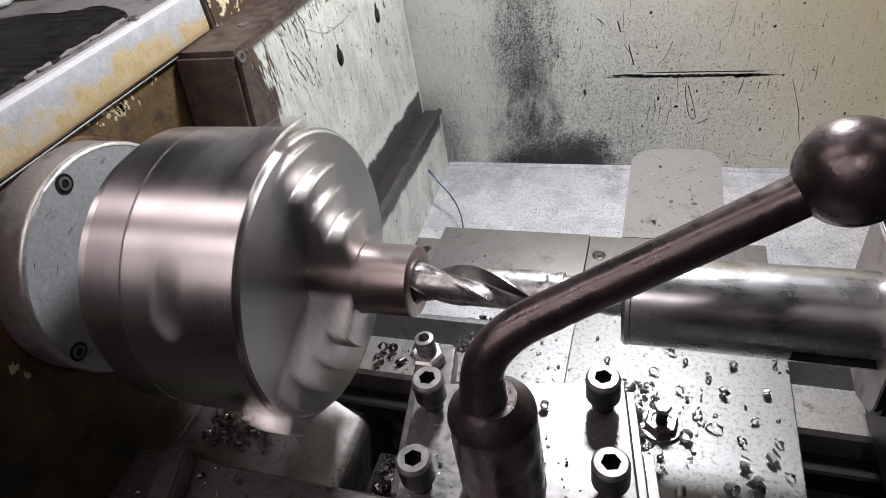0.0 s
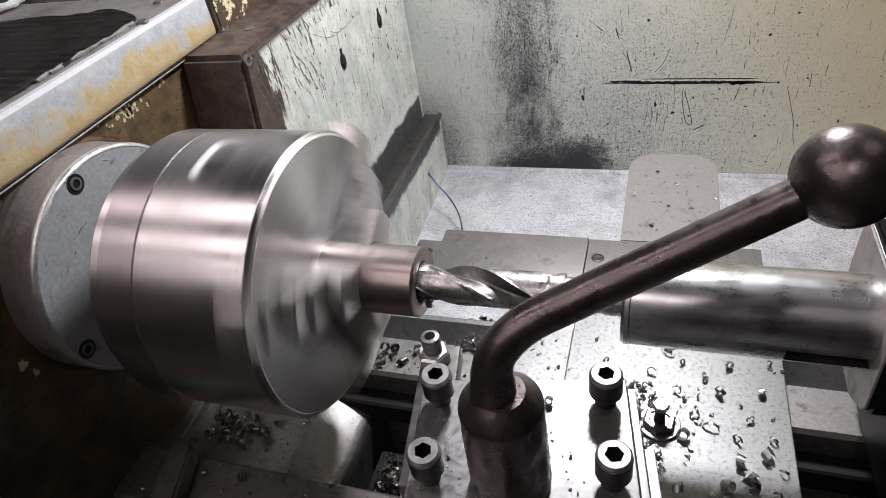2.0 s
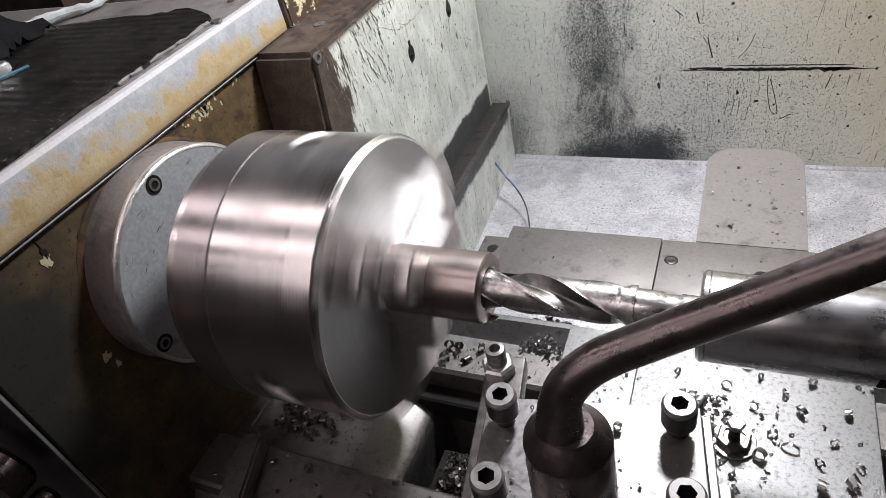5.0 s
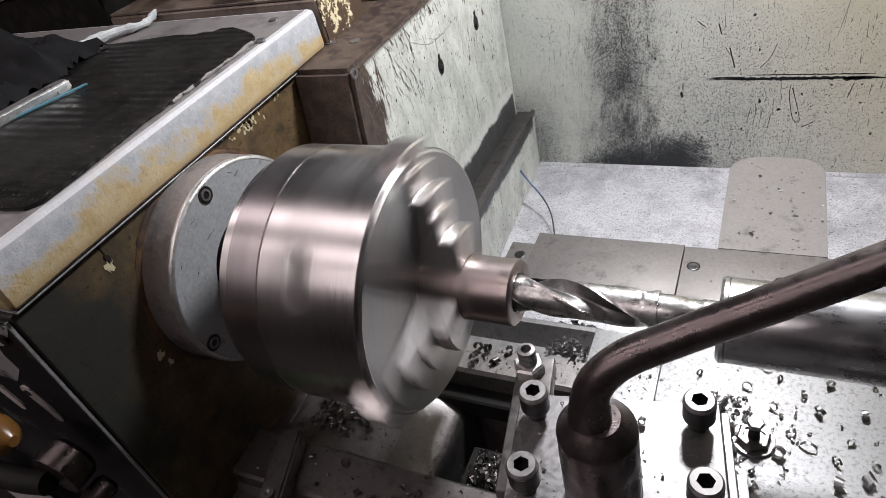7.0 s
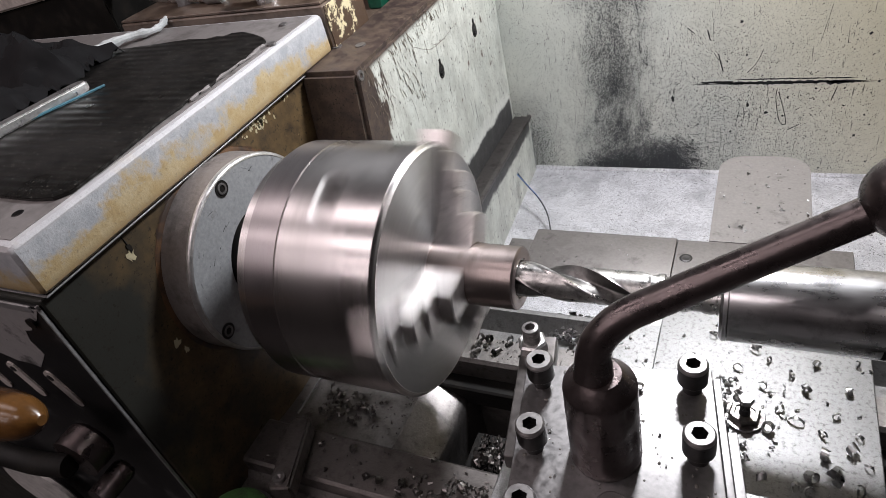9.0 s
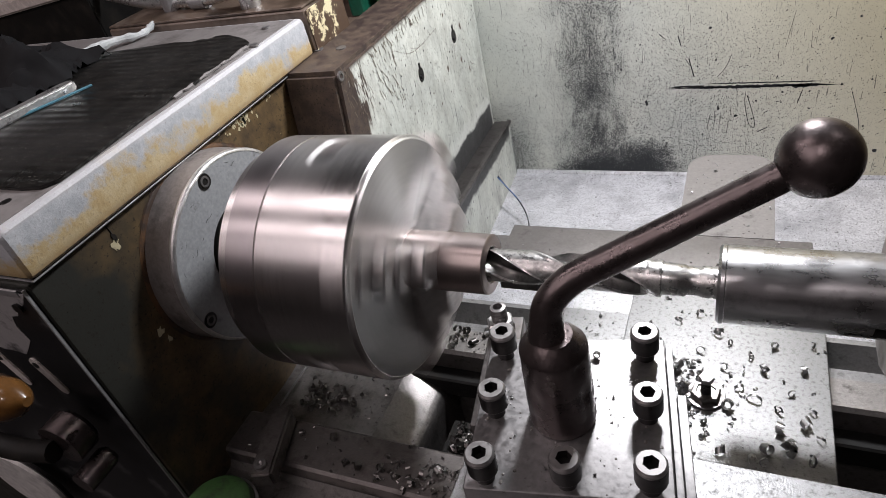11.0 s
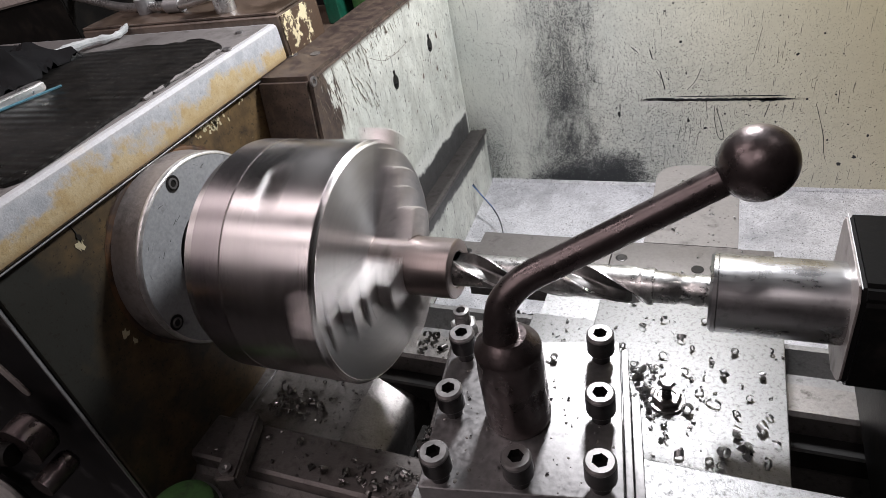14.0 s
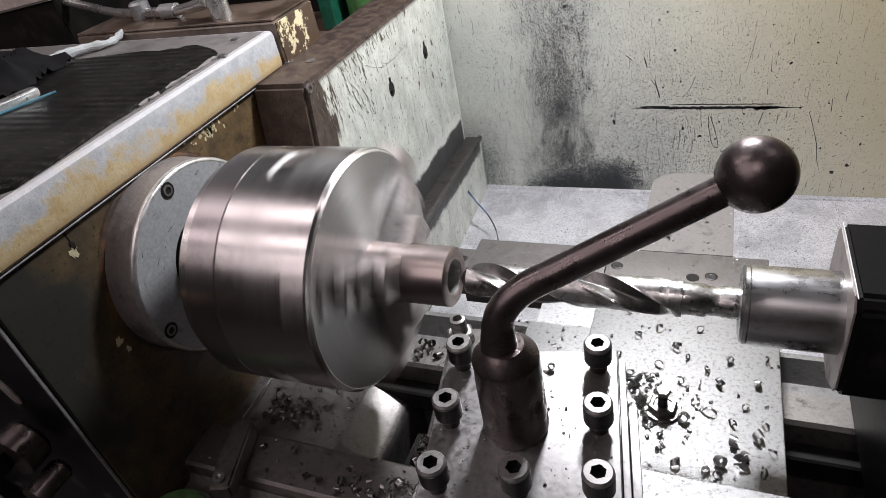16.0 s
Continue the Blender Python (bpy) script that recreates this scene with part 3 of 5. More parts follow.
BARE = plain("bare_scratch_iron", (0.022, 0.024, 0.027), 0.5)
part("paint_wear", on_back.bm, BARE, back_sheet, "long black scrape, nicks and hooked scratches")["kind"] = "stuff"
on_side = Marks(lambda u, v: (-0.0396, u, v), 23)
sg = on_side.g
for _ in range(80):
    u = sg.uniform(0.179, 0.30)
    v, length = 1.196 - 0.06 * sg.random() - 0.35 * (u - 0.184) * sg.random(), sg.uniform(0.004, 0.020)
    on_side.nick(u, v, length, sg.uniform(0.0005, 0.0015), sg.gauss(-72, 9))
for _ in range(60):
    on_side.nick(sg.uniform(0.25, 0.42), 1.197 - 0.02 * sg.random(), sg.uniform(0.004, 0.016), sg.uniform(0.0005, 0.0015), sg.gauss(-75, 12))
for _ in range(170):
    on_side.nick(sg.uniform(0.20, 0.58), sg.uniform(0.97, 1.19), sg.uniform(0.0012, 0.005), sg.uniform(0.0005, 0.0012), sg.gauss(-60, 25))
for u, v, r in ((0.443, 1.085, 0.0034), (0.495, 1.075, 0.0034), (0.512, 1.120, 0.0036), (0.442, 1.189, 0.0040), (0.515, 1.185, 0.0030), (0.52, 1.05, 0.0026), (0.46, 1.155, 0.0024), (0.40, 1.05, 0.0016), (0.49, 1.03, 0.0014), (0.36, 1.07, 0.0013)):
    on_side.flake(u, v, r, 1.9)
for pts, w in (([(0.30, 1.170), (0.34, 1.150), (0.38, 1.146), (0.43, 1.148)], 0.0004), ([(0.345, 1.155), (0.36, 1.148), (0.385, 1.145)], 0.0004), ([(0.300, 1.180), (0.298, 1.160)], 0.0008), ([(0.31, 1.19), (0.34, 1.184), (0.39, 1.195)], 0.0004),
               ([(0.33, 1.165), (0.332, 1.148)], 0.0009), ([(0.478, 1.105), (0.474, 1.085)], 0.0010)):
    on_side.scratch(pts, w)
part("paint_wear", on_side.bm, plain("bare_brown_primer", (0.15, 0.118, 0.092), 0.45), side, "brown worn streaks and nicks")["kind"] = "stuff"

# chip pan behind the bed
pan = thing("chip_pan", (0.4, 0.4, 0.79), "zinc-grey sheet chip pan dusted with fine swarf", "chip pan")
part("floor_sheet", prism([(0.13, 0.775), (0.5845, 0.812), (0.5845, 0.822), (0.13, 0.785)], -0.0135, 1.3), PAN, pan)

part("rear_fold", prism([(0.5795, 0.8222), (0.5843, 0.8222), (0.5843, 0.8265), (0.5825, 0.8265)], -0.0135, 1.3), PAN, pan)

# ---- headstock ----
head = thing("headstock", (-0.4, 0.03, 0.62), "ochre painted cast lathe headstock, grimy and chipped", "headstock")
part("casting", box(-0.95, -0.112, -0.1735, 0.30, 0.62, 1.194, 0.003), OCHRE, head, "brown oily paint")
part("lid", box(-0.95, -0.104, -0.172, 0.236, 1.196, 1.240, 0.0075), TRIM, head, "grey lid edge with worn yellow paint")
part("lid_top", box(-0.945, -0.1120, -0.163, 0.228, 1.2392, 1.2400 + 0.0006, 0.0002), LIDTOP, head, "oily dark lid top")
part("lid_seam", box(-0.94, -0.1085, -0.168, 0.234, 1.1930, 1.1965, 0.0008), DARK, head)
part("lid_gasket", box(-0.94, -0.1070, -0.170, 0.2345, 1.1940, 1.1952, 0.0004), FLANGE, head, "dull squeezed gasket")
rear = part("rear_block", box(-0.42, -0.1045, 0.240, 0.325, 1.10, 1.246, 0.004), BROWN, head, "brown cast block")
part("end_face", box(-0.1044, -0.1036, 0.2425, 0.3225, 1.12, 1.2445, 0.0003), CREAM, rear, "peeling cream paint")
part("rear_cap", box(-0.42, -0.108, 0.243, 0.322, 1.2462, 1.2492, 0.0015), BROWN, rear)
panel = part("front_panel", box(-0.93, -0.1150, -0.1762, -0.1737, 0.80, 1.19, 0.0008), BLACKP, head, "black lever panel with bare metal edges")
part("panel_edge", box(-0.1160, -0.1142, -0.1772, -0.1746, 0.80, 1.191, 0.0004), FLANGE, panel)
part("panel_rail", box(-0.93, -0.123, -0.1775, -0.1755, 1.184, 1.19, 0.0006), FLANGE, panel)
wg = random.Random(6)
patch = [(-0.118, 1.186), (-0.128, 1.176), (-0.139, 1.168), (-0.147, 1.160), (-0.156, 1.158), (-0.161, 1.146), (-0.160, 1.132), (-0.169, 1.122), (-0.181, 1.111), (-0.196, 1.114), (-0.212, 1.112), (-0.229, 1.1185), (-0.29, 1.124), (-0.34, 1.14), (-0.34, 1.186)]
part("worn_patch", prism([(x + wg.uniform(-0.002, 0.002), z + wg.uniform(-0.002, 0.002)) for x, z in patch], -0.1766, -0.1755, "y"), GREYP, panel, "grey worn paint")


def rounded_plate(x, z, w, h, lean):
    n, pts = 10, []
    for i in range(n + 1):
        a = math.pi * i / n
        pts.append((w / 2 * math.cos(a), h / 2 - w / 2 + w / 2 * math.sin(a)))
    for i in range(n + 1):
        a = math.pi + math.pi * i / n
        pts.append((w / 2 * math.cos(a), -h / 2 + w / 2 + w / 2 * math.sin(a)))
    return turn(prism(pts, -0.0016, 0, "y"), Matrix.Translation((x, -0.1762, z)) @ Matrix.Rotation(radians(lean), 4, "Y"))


for px, pz in ((-0.174, 1.086), (-0.2235, 1.086), (-0.273, 1.085)):
    plate = part("symbol_plate", rounded_plate(px, pz, 0.0115, 0.044, -20), PALE, panel, "pale slotted symbol plate")
    part("symbol", turn(turned([(0, 0.0034), (0.0006, 0.0034), (0.0006, 0.002), (0.0002, 0.0001)], 14, "y"), Matrix.Translation((px - 0.005, -0.1784, pz + 0.0135))), BLACKOX, plate)
part("panel_screw", turn(turned([(0, 0.005), (0.003, 0.004), (0.003, 0.0001)], 14, "y"), Matrix.Translation((-0.135, -0.1790, 1.172))), BLACKOX, panel)
lever = part("gear_lever", turn(turned([(0, 0.022), (0.02, 0.022), (0.024, 0.018), (0.024, 0.0001)], 28, "y"), Matrix.Translation((-0.165, -0.210, 1.035))), LEVER, head, "dark brown round lever hub")
part("arm", tube(smooth_path([(-0.165, -0.216, 1.035), (-0.20, -0.222, 1.035), (-0.25, -0.226, 1.04)]), 0.010), DARK, lever)
part("grip", tube(smooth_path([(-0.114, -0.222, 1.122), (-0.15, -0.226, 1.122), (-0.225, -0.228, 1.120)], 5), [0.004, 0.011, 0.0145, 0.0165, 0.018, 0.019, 0.019, 0.019, 0.018, 0.016, 0.010]), AMBER, lever, "amber plastic grip")
part("boss", turn(turned([(0, 0.011), (0.03, 0.011), (0.034, 0.008), (0.034, 0.0001)], 20, "y"), Matrix.Translation((-0.150, -0.222, 1.000))), LEVER, lever, "worn steel bolt")
dial = part("feed_dial", turn(turned([(0, 0.055), (0.006, 0.055), (0.008, 0.052), (0.008, 0.0001)], 40, "y"), Matrix.Translation((-0.372, -0.196, 0.872))), WHITE, head, "white enamelled feed dial")
part("rim", turn(turned([(0, 0.060), (0.004, 0.060), (0.005, 0.057), (0.005, 0.0001)], 40, "y"), Matrix.Translation((-0.372, -0.192, 0.872))), BLACKOX, dial)

flange = part("spindle_flange", turned([(-0.116, 0.0940), (-0.108, 0.0940), (-0.104, 0.0938), (-0.0822, 0.0936), (-0.0785, 0.0905), (-0.0785, 0.048), (-0.082, 0.046), (-0.082, 0.03)], 96, centre=(0, 0, AX)), CAST2, head, "grimy grey iron bearing flange")
part("flange_face", ring_solid([(-0.0781, 0.047), (-0.0775, 0.0475), (-0.0775, 0.0908), (-0.0790, 0.0908), (-0.079, 0.047)], 96, centre=(0, 0, AX)), FLANGEFACE, flange, "bare machined face")
for a in (10.5, 108, 190.5, 288):
    p = (-0.0774, -0.0838 * math.sin(radians(a)), AX + 0.0838 * math.cos(radians(a)))
    # black disc stands in for the shade of the counterbore
    part("flange_screw", turn(turned([(-0.002, 0.0075), (0.0005, 0.0075), (0.0005, 0.0001)], 20), Matrix.Translation(p)), DARK, flange, "black sunk socket screw")
    part("screw_rim", turn(ring_solid([(0.0004, 0.0033), (0.0012, 0.0033), (0.0012, 0.0050), (0.0004, 0.0052)], 20), Matrix.Translation(p)), HEADTOP, flange)
part("flange_edge", ring_solid([(-0.0786, 0.0904), (-0.0772, 0.0908), (-0.0774, 0.0919), (-0.0781, 0.0929), (-0.0792, 0.0936), (-0.0806, 0.0940), (-0.0822, 0.0940), (-0.0822, 0.0930)], 96, centre=(0, 0, AX)), FLANGEEDGE, flange, "bright worn edge")
fs = random.Random(77)
for i in range(16):
    a, rad, tilt, long = radians(fs.uniform(-25, 80)), fs.uniform(0.058, 0.086), fs.uniform(-0.5, 0.5), fs.uniform(0.002, 0.007)
    y, z = -rad * math.sin(a), AX + rad * math.cos(a)
    dy, dz = long * math.cos(a + tilt), long * math.sin(a + tilt)
    part("score_mark", tube([(-0.07745, y - dy / 2, z - dz / 2), (-0.07735, y, z), (-0.07745, y + dy / 2, z + dz / 2)], fs.uniform(0.00012, 0.00022), 5), FLANGEFACE if i % 2 else DARK, flange)
part("rust_ring", ring_solid([(-0.1122, 0.0935), (-0.1122, 0.0985), (-0.1106, 0.0962), (-0.1104, 0.0935)], 64, centre=(0, 0, AX)), RUST, head, "rusty oil line")


def paint_scar(y, z, r, seed, material, lift):
    """A ragged flake or dent on the headstock's end face."""
    g = random.Random(seed)
    pts = [(y + r * g.uniform(0.4, 1.2) * math.cos(a) * 0.7, z + r * g.uniform(0.4, 1.2) * math.sin(a)) for a in (2 * math.pi * i / 13 for i in range(13))]
    return part("paint_scar", prism(pts, -0.1121, -0.1118 + lift, "x"), material, head)


for y, z, r, seed in ((-0.0974, 1.1729, 0.0070, 1), (-0.1064, 1.0795, 0.0060, 2), (-0.0789, 1.1942, 0.0035, 3), (-0.1024, 1.0675, 0.0040, 4)):
    paint_scar(y, z, r, seed, FLAKE, 0.0002)
fg = random.Random(21)
for i in range(44):
    y = fg.gauss(0.088, 0.013)
    paint_scar(y, 1.187 + 0.05 * (y - 0.088) + fg.gauss(0, 0.0055), fg.choice((0.0010, 0.0014, 0.0018, 0.0024, 0.0034)), 30 + i, FLAKE, 0.0002)
for i in range(8):
    paint_scar(0.141 + fg.gauss(0, 0.004), 1.191 + fg.gauss(0, 0.002), fg.choice((0.0012, 0.0018, 0.0026)), 90 + i, FLAKE, 0.0002)
stain = bmesh.new()
ring_in, ring_out = [], []
for i in range(73):
    a = radians(-75 + 150 * i / 72)
    wide = (0.004 + 0.007 * abs(noise.noise(Vector((i * 0.22, 4, 1))))) * min(1, i / 8, (72 - i) / 8) + 0.0003
    for ring, r in ((ring_in, 0.0920), (ring_out, 0.0940 + wide)):
        ring.append(stain.verts.new((-0.1116, -r * math.sin(a), AX + r * math.cos(a))))
for i in range(72):
    stain.faces.new((ring_in[i], ring_in[i + 1], ring_out[i + 1], ring_out[i]))
part("rust_stain", stain, RUST, head, "rusty brown oil stain round the flange")
paint_scar(-0.0954, 1.1789, 0.0052, 8, DARK, 0.0006)
part("scratch", tube(smooth_path([(-0.1119, -0.1019, 1.1984), (-0.1119, -0.0966, 1.1907), (-0.1119, -0.0954, 1.1789)], 4), 0.0006, 5), DARK, head)
part("spindle_nose", turned([(-0.082, 0.045), (-0.026, 0.045), (-0.026, 0.03)], 48, centre=(0, 0, AX)), DARK, head)

# rubber mat and what lies on the lid
ms = random.Random(4)
mat_pts = [(-0.90, -0.122), (-0.40, -0.122), (-0.180, -0.121), (-0.140, -0.122), (-0.1195, -0.119), (-0.1110, -0.109), (-0.1120, -0.072), (-0.1155, -0.035), (-0.1190, -0.002), (-0.1175, 0.020), (-0.1205, 0.031), (-0.1170, 0.046),
           (-0.1155, 0.058), (-0.1195, 0.075), (-0.1180, 0.100), (-0.1190, 0.125), (-0.1195, 0.146), (-0.1240, 0.158), (-0.1335, 0.1665), (-0.150, 0.176), (-0.1746, 0.1870), (-0.190, 0.186), (-0.196, 0.178), (-0.206, 0.180), (-0.2177, 0.174),
           (-0.245, 0.177), (-0.279, 0.171), (-0.332, 0.163), (-0.38, 0.165), (-0.90, 0.163)]
solid("rubber_mat", prism(mat_pts, 1.2408, 1.2436, "z", 0.0007), MAT, "black ribbed rubber mat with ragged edges on the headstock lid", "mat", origin=(-0.3, 0.03, 1.2408))
part("lid_hole", turned([(1.2407, 0.0045), (1.2411, 0.004), (1.2411, 0.0001)], 14, "z", (-0.140, -0.136, 0)), BLACKOX, head)
for sx, sy in ((-0.1135, 0.152), (-0.135, 0.205)):
    part("lid_screw", turned([(1.2405, 0.005), (1.2425, 0.0045), (1.2428, 0.003), (1.2428, 0.0001)], 14, "z", (sx, sy, 0)), HEADTOP, head)
bead = [(-0.1165 - 0.003 * ms.random(), 0.030 + 0.006 * i + 0.002 * ms.random(), 1.2415 + 0.001 * ms.random()) for i in range(20)]
part("sealant_bead", tube(bead, [0.0008 + 0.0022 * ms.random() for _ in bead], 7), LIDTOP, head, "ragged grey sealant")

cloth = bmesh.new()
bmesh.ops.create_grid(cloth, x_segments=40, y_segments=40, size=0.5)
for v in cloth.verts:
    u, w = v.co.x, v.co.y
    r = max(abs(u), abs(w)) * 2
    hgt = 0.042 * max(0, 1 - r ** 4) * (0.65 + 1.0 * noise.noise(Vector((u * 5, w * 5, 2)))) + 0.014 * abs(noise.noise(Vector((u * 14, w * 14, 5))))
    v.co = Vector((-0.425 + 0.21 * u + 0.02 * noise.noise(Vector((w * 4, 1, 0))), 0.055 + 0.19 * w + 0.020 * noise.noise(Vector((u * 5, 3, 0))), 1.2436 + max(0.0005, hgt)))
bmesh.ops.solidify(cloth, geom=cloth.faces[:], thickness=-0.0012)
solid("cloth", cloth, CLOTH, "crumpled black cloth lying on the rubber mat", "cloth", origin=(-0.40, 0.105, 1.2436))
rope_pts = smooth_path([(-0.362, 0.122, 1.249), (-0.357, 0.160, 1.249), (-0.346, 0.186, 1.2485), (-0.330, 0.205, 1.2465), (-0.330, 0.222, 1.2462), (-0.342, 0.246, 1.2475)], 5)
solid("rope_end", tube(rope_pts, [(0.0062 - 0.0026 * i / len(rope_pts)) * ms.uniform(0.75, 1.2) for i in range(len(rope_pts))], 9), TAPE, "frayed end of pale blue-white rope on the lid", "rope", origin=(-0.33, 0.2, 1.240))
bar = thing("tablet_stand", (-0.30, 0.03, 1.2436), "rounded bright metal stand with a thin blue seam", "stand")
rail_pts = [(-0.300, -0.150), (-0.2935, -0.085), (-0.2885, -0.035), (-0.2795, 0.020), (-0.2735, 0.050), (-0.2745, 0.057), (-0.2795, 0.0595), (-0.2865, 0.058), (-0.2905, 0.050), (-0.297, 0.0), (-0.306, -0.06), (-0.314, -0.150)]
part("rail", prism(rail_pts, 1.2438, 1.2530, "z", 0.0016), CHROME, bar, "rounded bright metal rail")
part("seam", tube([(-0.306, -0.120, 1.2452), (-0.2975, -0.034, 1.2452), (-0.2585, 0.062, 1.2452)], 0.0014, 6), plain("pale_blue_plastic", (0.10, 0.25, 0.32), 0.4), bar)
top_rail = thing("control_rod", (-0.3, 0.28, 1.246), "dull chrome control rod with grey clamps behind the lid", "rod")
part("rod", tube(smooth_path([(-0.62, 0.385, 1.268), (-0.52, 0.355, 1.259), (-0.42, 0.318, 1.253), (-0.345, 0.292, 1.256), (-0.27, 0.277, 1.259), (-0.215, 0.268, 1.268)], 6), 0.0062, 12), CHROME, top_rail)
part("clamp", turned([(1.2493, 0.013), (1.268, 0.013), (1.271, 0.010), (1.271, 0.0001)], 20, "z", (-0.345, 0.292, 0)), FLANGE, top_rail)
part("collar", turned([(-0.012, 0.0095), (0.012, 0.0095), (0.012, 0.0001)], 18, "x", (-0.285, 0.28, 1.258)), FLANGE, top_rail)
part("post", turned([(1.2493, 0.0125), (1.285, 0.0125), (1.287, 0.010), (1.287, 0.0001)], 20, "z", (-0.195, 0.266, 0)), CHROME, top_rail)
solid("rear_cabinet", box(-0.98, -0.1125, 0.335, 0.62, 0, 1.150, 0.003), BROWN, "dark brown cabinet behind the headstock", "cabinet", origin=(-0.35, 0.48, 0.0))
tray = thing("tool_tray", (-0.75, 0.36, 1.150), "dark tray with a pale painted rim on the cabinet", "tray")
part("rim", prism([(-0.97, 1.236), (-0.57, 1.272), (-0.57, 1.292), (-0.97, 1.258)], 0.345, 0.400, "y", 0.003), PALE, tray, "pale pinkish rim")
part("box", prism([(-0.97, 1.1503), (-0.57, 1.1503), (-0.57, 1.2715), (-0.97, 1.2355)], 0.352, 0.56, "y", 0.002), DARK, tray)
can = thing("paint_tin", (-0.148, 0.545, 1.150), "small green tin with a dark rim", "tin")
part("body", turned([(1.150, 0.026), (1.153, 0.028), (1.205, 0.028), (1.205, 0.026)], 32, "z", (-0.155, 0.545, 0)), GREEN, can)
part("rim", ring_solid([(1.204, 0.0275), (1.208, 0.0285), (1.211, 0.0285), (1.211, 0.026), (1.204, 0.026)], 32, "z", (-0.155, 0.545, 0)), BLACKOX, can)
solid("plastic_bin", box(-0.215, -0.19, 0.505, 0.60, 1.1502, 1.225, 0.004), DGREEN, "dark green plastic bin behind the guard", "bin", origin=(-0.2, 0.55, 1.1502))
solid("orange_box", box(-0.118, -0.114, 0.56, 0.61, 1.1502, 1.215, 0.001), ORANGE, "bright orange box behind the guard", "box", origin=(-0.116, 0.585, 1.1502))

# ---- bed ----
bed = thing("lathe_bed", (0.4, 0, 0.0), "dark oily cast iron lathe bed with worn ways", "lathe bed")
part("rear_way", prism([(0.0832, 0.70), (0.0832, 0.925), (0.096, 0.925), (0.110, 0.944), (0.116, 0.944), (0.130, 0.925), (0.132, 0.70)], 0.03, 1.3), REARWAY, bed, "bright worn rear vee way")
part("rear_flat", prism([(0.046, 0.70), (0.046, 0.926), (0.049, 0.930), (0.080, 0.930), (0.0830, 0.925), (0.0830, 0.70)], 0.03, 1.3), FLATWAY, bed, "brownish flat rear way")
part("rear_lip", prism([(0.028, 0.88), (0.028, 0.902), (0.030, 0.904), (0.0455, 0.904), (0.0455, 0.88)], 0.03, 1.3), DARK, bed)
part("front_way", prism([(-0.118, 0.72), (-0.118, 0.917), (-0.115, 0.920), (-0.069, 0.920), (-0.066, 0.917), (-0.066, 0.72)], -0.115, 1.3), WAY, bed, "front way strewn with chips")
part("front_rail", prism([(-0.150, 0.72), (-0.150, 0.893), (-0.148, 0.896), (-0.124, 0.896), (-0.1185, 0.903), (-0.1185, 0.72)], -0.118, 1.3), FLATWAY, bed, "brownish front rail")
gap = [(-0.0655, 0.72), (-0.0655, 0.905)] + [(-0.06 + 0.09 * i / 8, 0.905 - 0.004 * math.sin(math.pi * i / 8)) for i in range(9)] + [(0.0455, 0.905), (0.0455, 0.72)]
part("gap_bridge", prism(gap, -0.1145, 0.0297), GAPIRON, bed, "smooth grey gap piece")
gap_end = [(0.0300, 0.72), (0.0300, 0.9043), (0.0360, 0.9030), (0.0420, 0.9010), (0.0480, 0.8986), (0.0540, 0.8960), (0.0600, 0.8931), (0.0660, 0.8898), (0.0720, 0.8860), (0.0760, 0.8810), (0.0770, 0.8760), (0.0770, 0.72)]
part("gap_end", prism(gap_end, -0.0655, 0.0455, "y"), GAPIRON, bed, "rounded end of the gap piece")
# near-black, with the shade of the bed gap in its colour
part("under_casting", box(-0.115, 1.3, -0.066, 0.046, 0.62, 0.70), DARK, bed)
part("pedestal", box(-0.95, 1.3, -0.17, 0.30, 0, 0.619, 0.01), OCHRE, bed)
part("gap_joint", box(-0.0962, -0.0952, -0.045, 0.020, 0.9035, 0.9062), FLANGE, bed)
wrench = thing("clamp_bar", (-0.067, -0.10, 0.92), "worn steel clamp bar lying across the bed way", "clamp bar")
cb = prism([(-0.0115, -0.042), (0.0115, -0.042), (0.0115, 0.033), (0.0075, 0.039), (-0.0085, 0.039), (-0.0115, 0.033)], 0.0, 0.020, "z", 0.0025)
part("bar", turn(cb, Matrix.Translation((-0.051, -0.105, 0.9205)) @ Matrix.Rotation(radians(17), 4, "Z")), WAY, wrench)
part("screw", turned([(0.94, 0.006), (0.9445, 0.006), (0.9445, 0.003), (0.942, 0.0001)], 14, "z", (-0.042, -0.136, 0)), HEADTOP, wrench)
boss = thing("green_lever_boss", (-0.088, -0.165, 0.896), "chipped green domed boss with a bare metal rim", "boss")
part("dome", turned([(0.80, 0.035), (0.918, 0.036), (0.928, 0.034), (0.934, 0.027), (0.937, 0.0001)], 32, "z", (-0.072, -0.180, 0)), paint("chipped_green", (0.06, 0.14, 0.045), 0.5, (0.03, 0.03, 0.025), 0.45, 40), boss)
part("rim", ring_solid([(0.915, 0.0362), (0.915, 0.0385), (0.919, 0.0385), (0.919, 0.0362)], 36, "z", (-0.072, -0.180, 0)), FLANGE, boss)

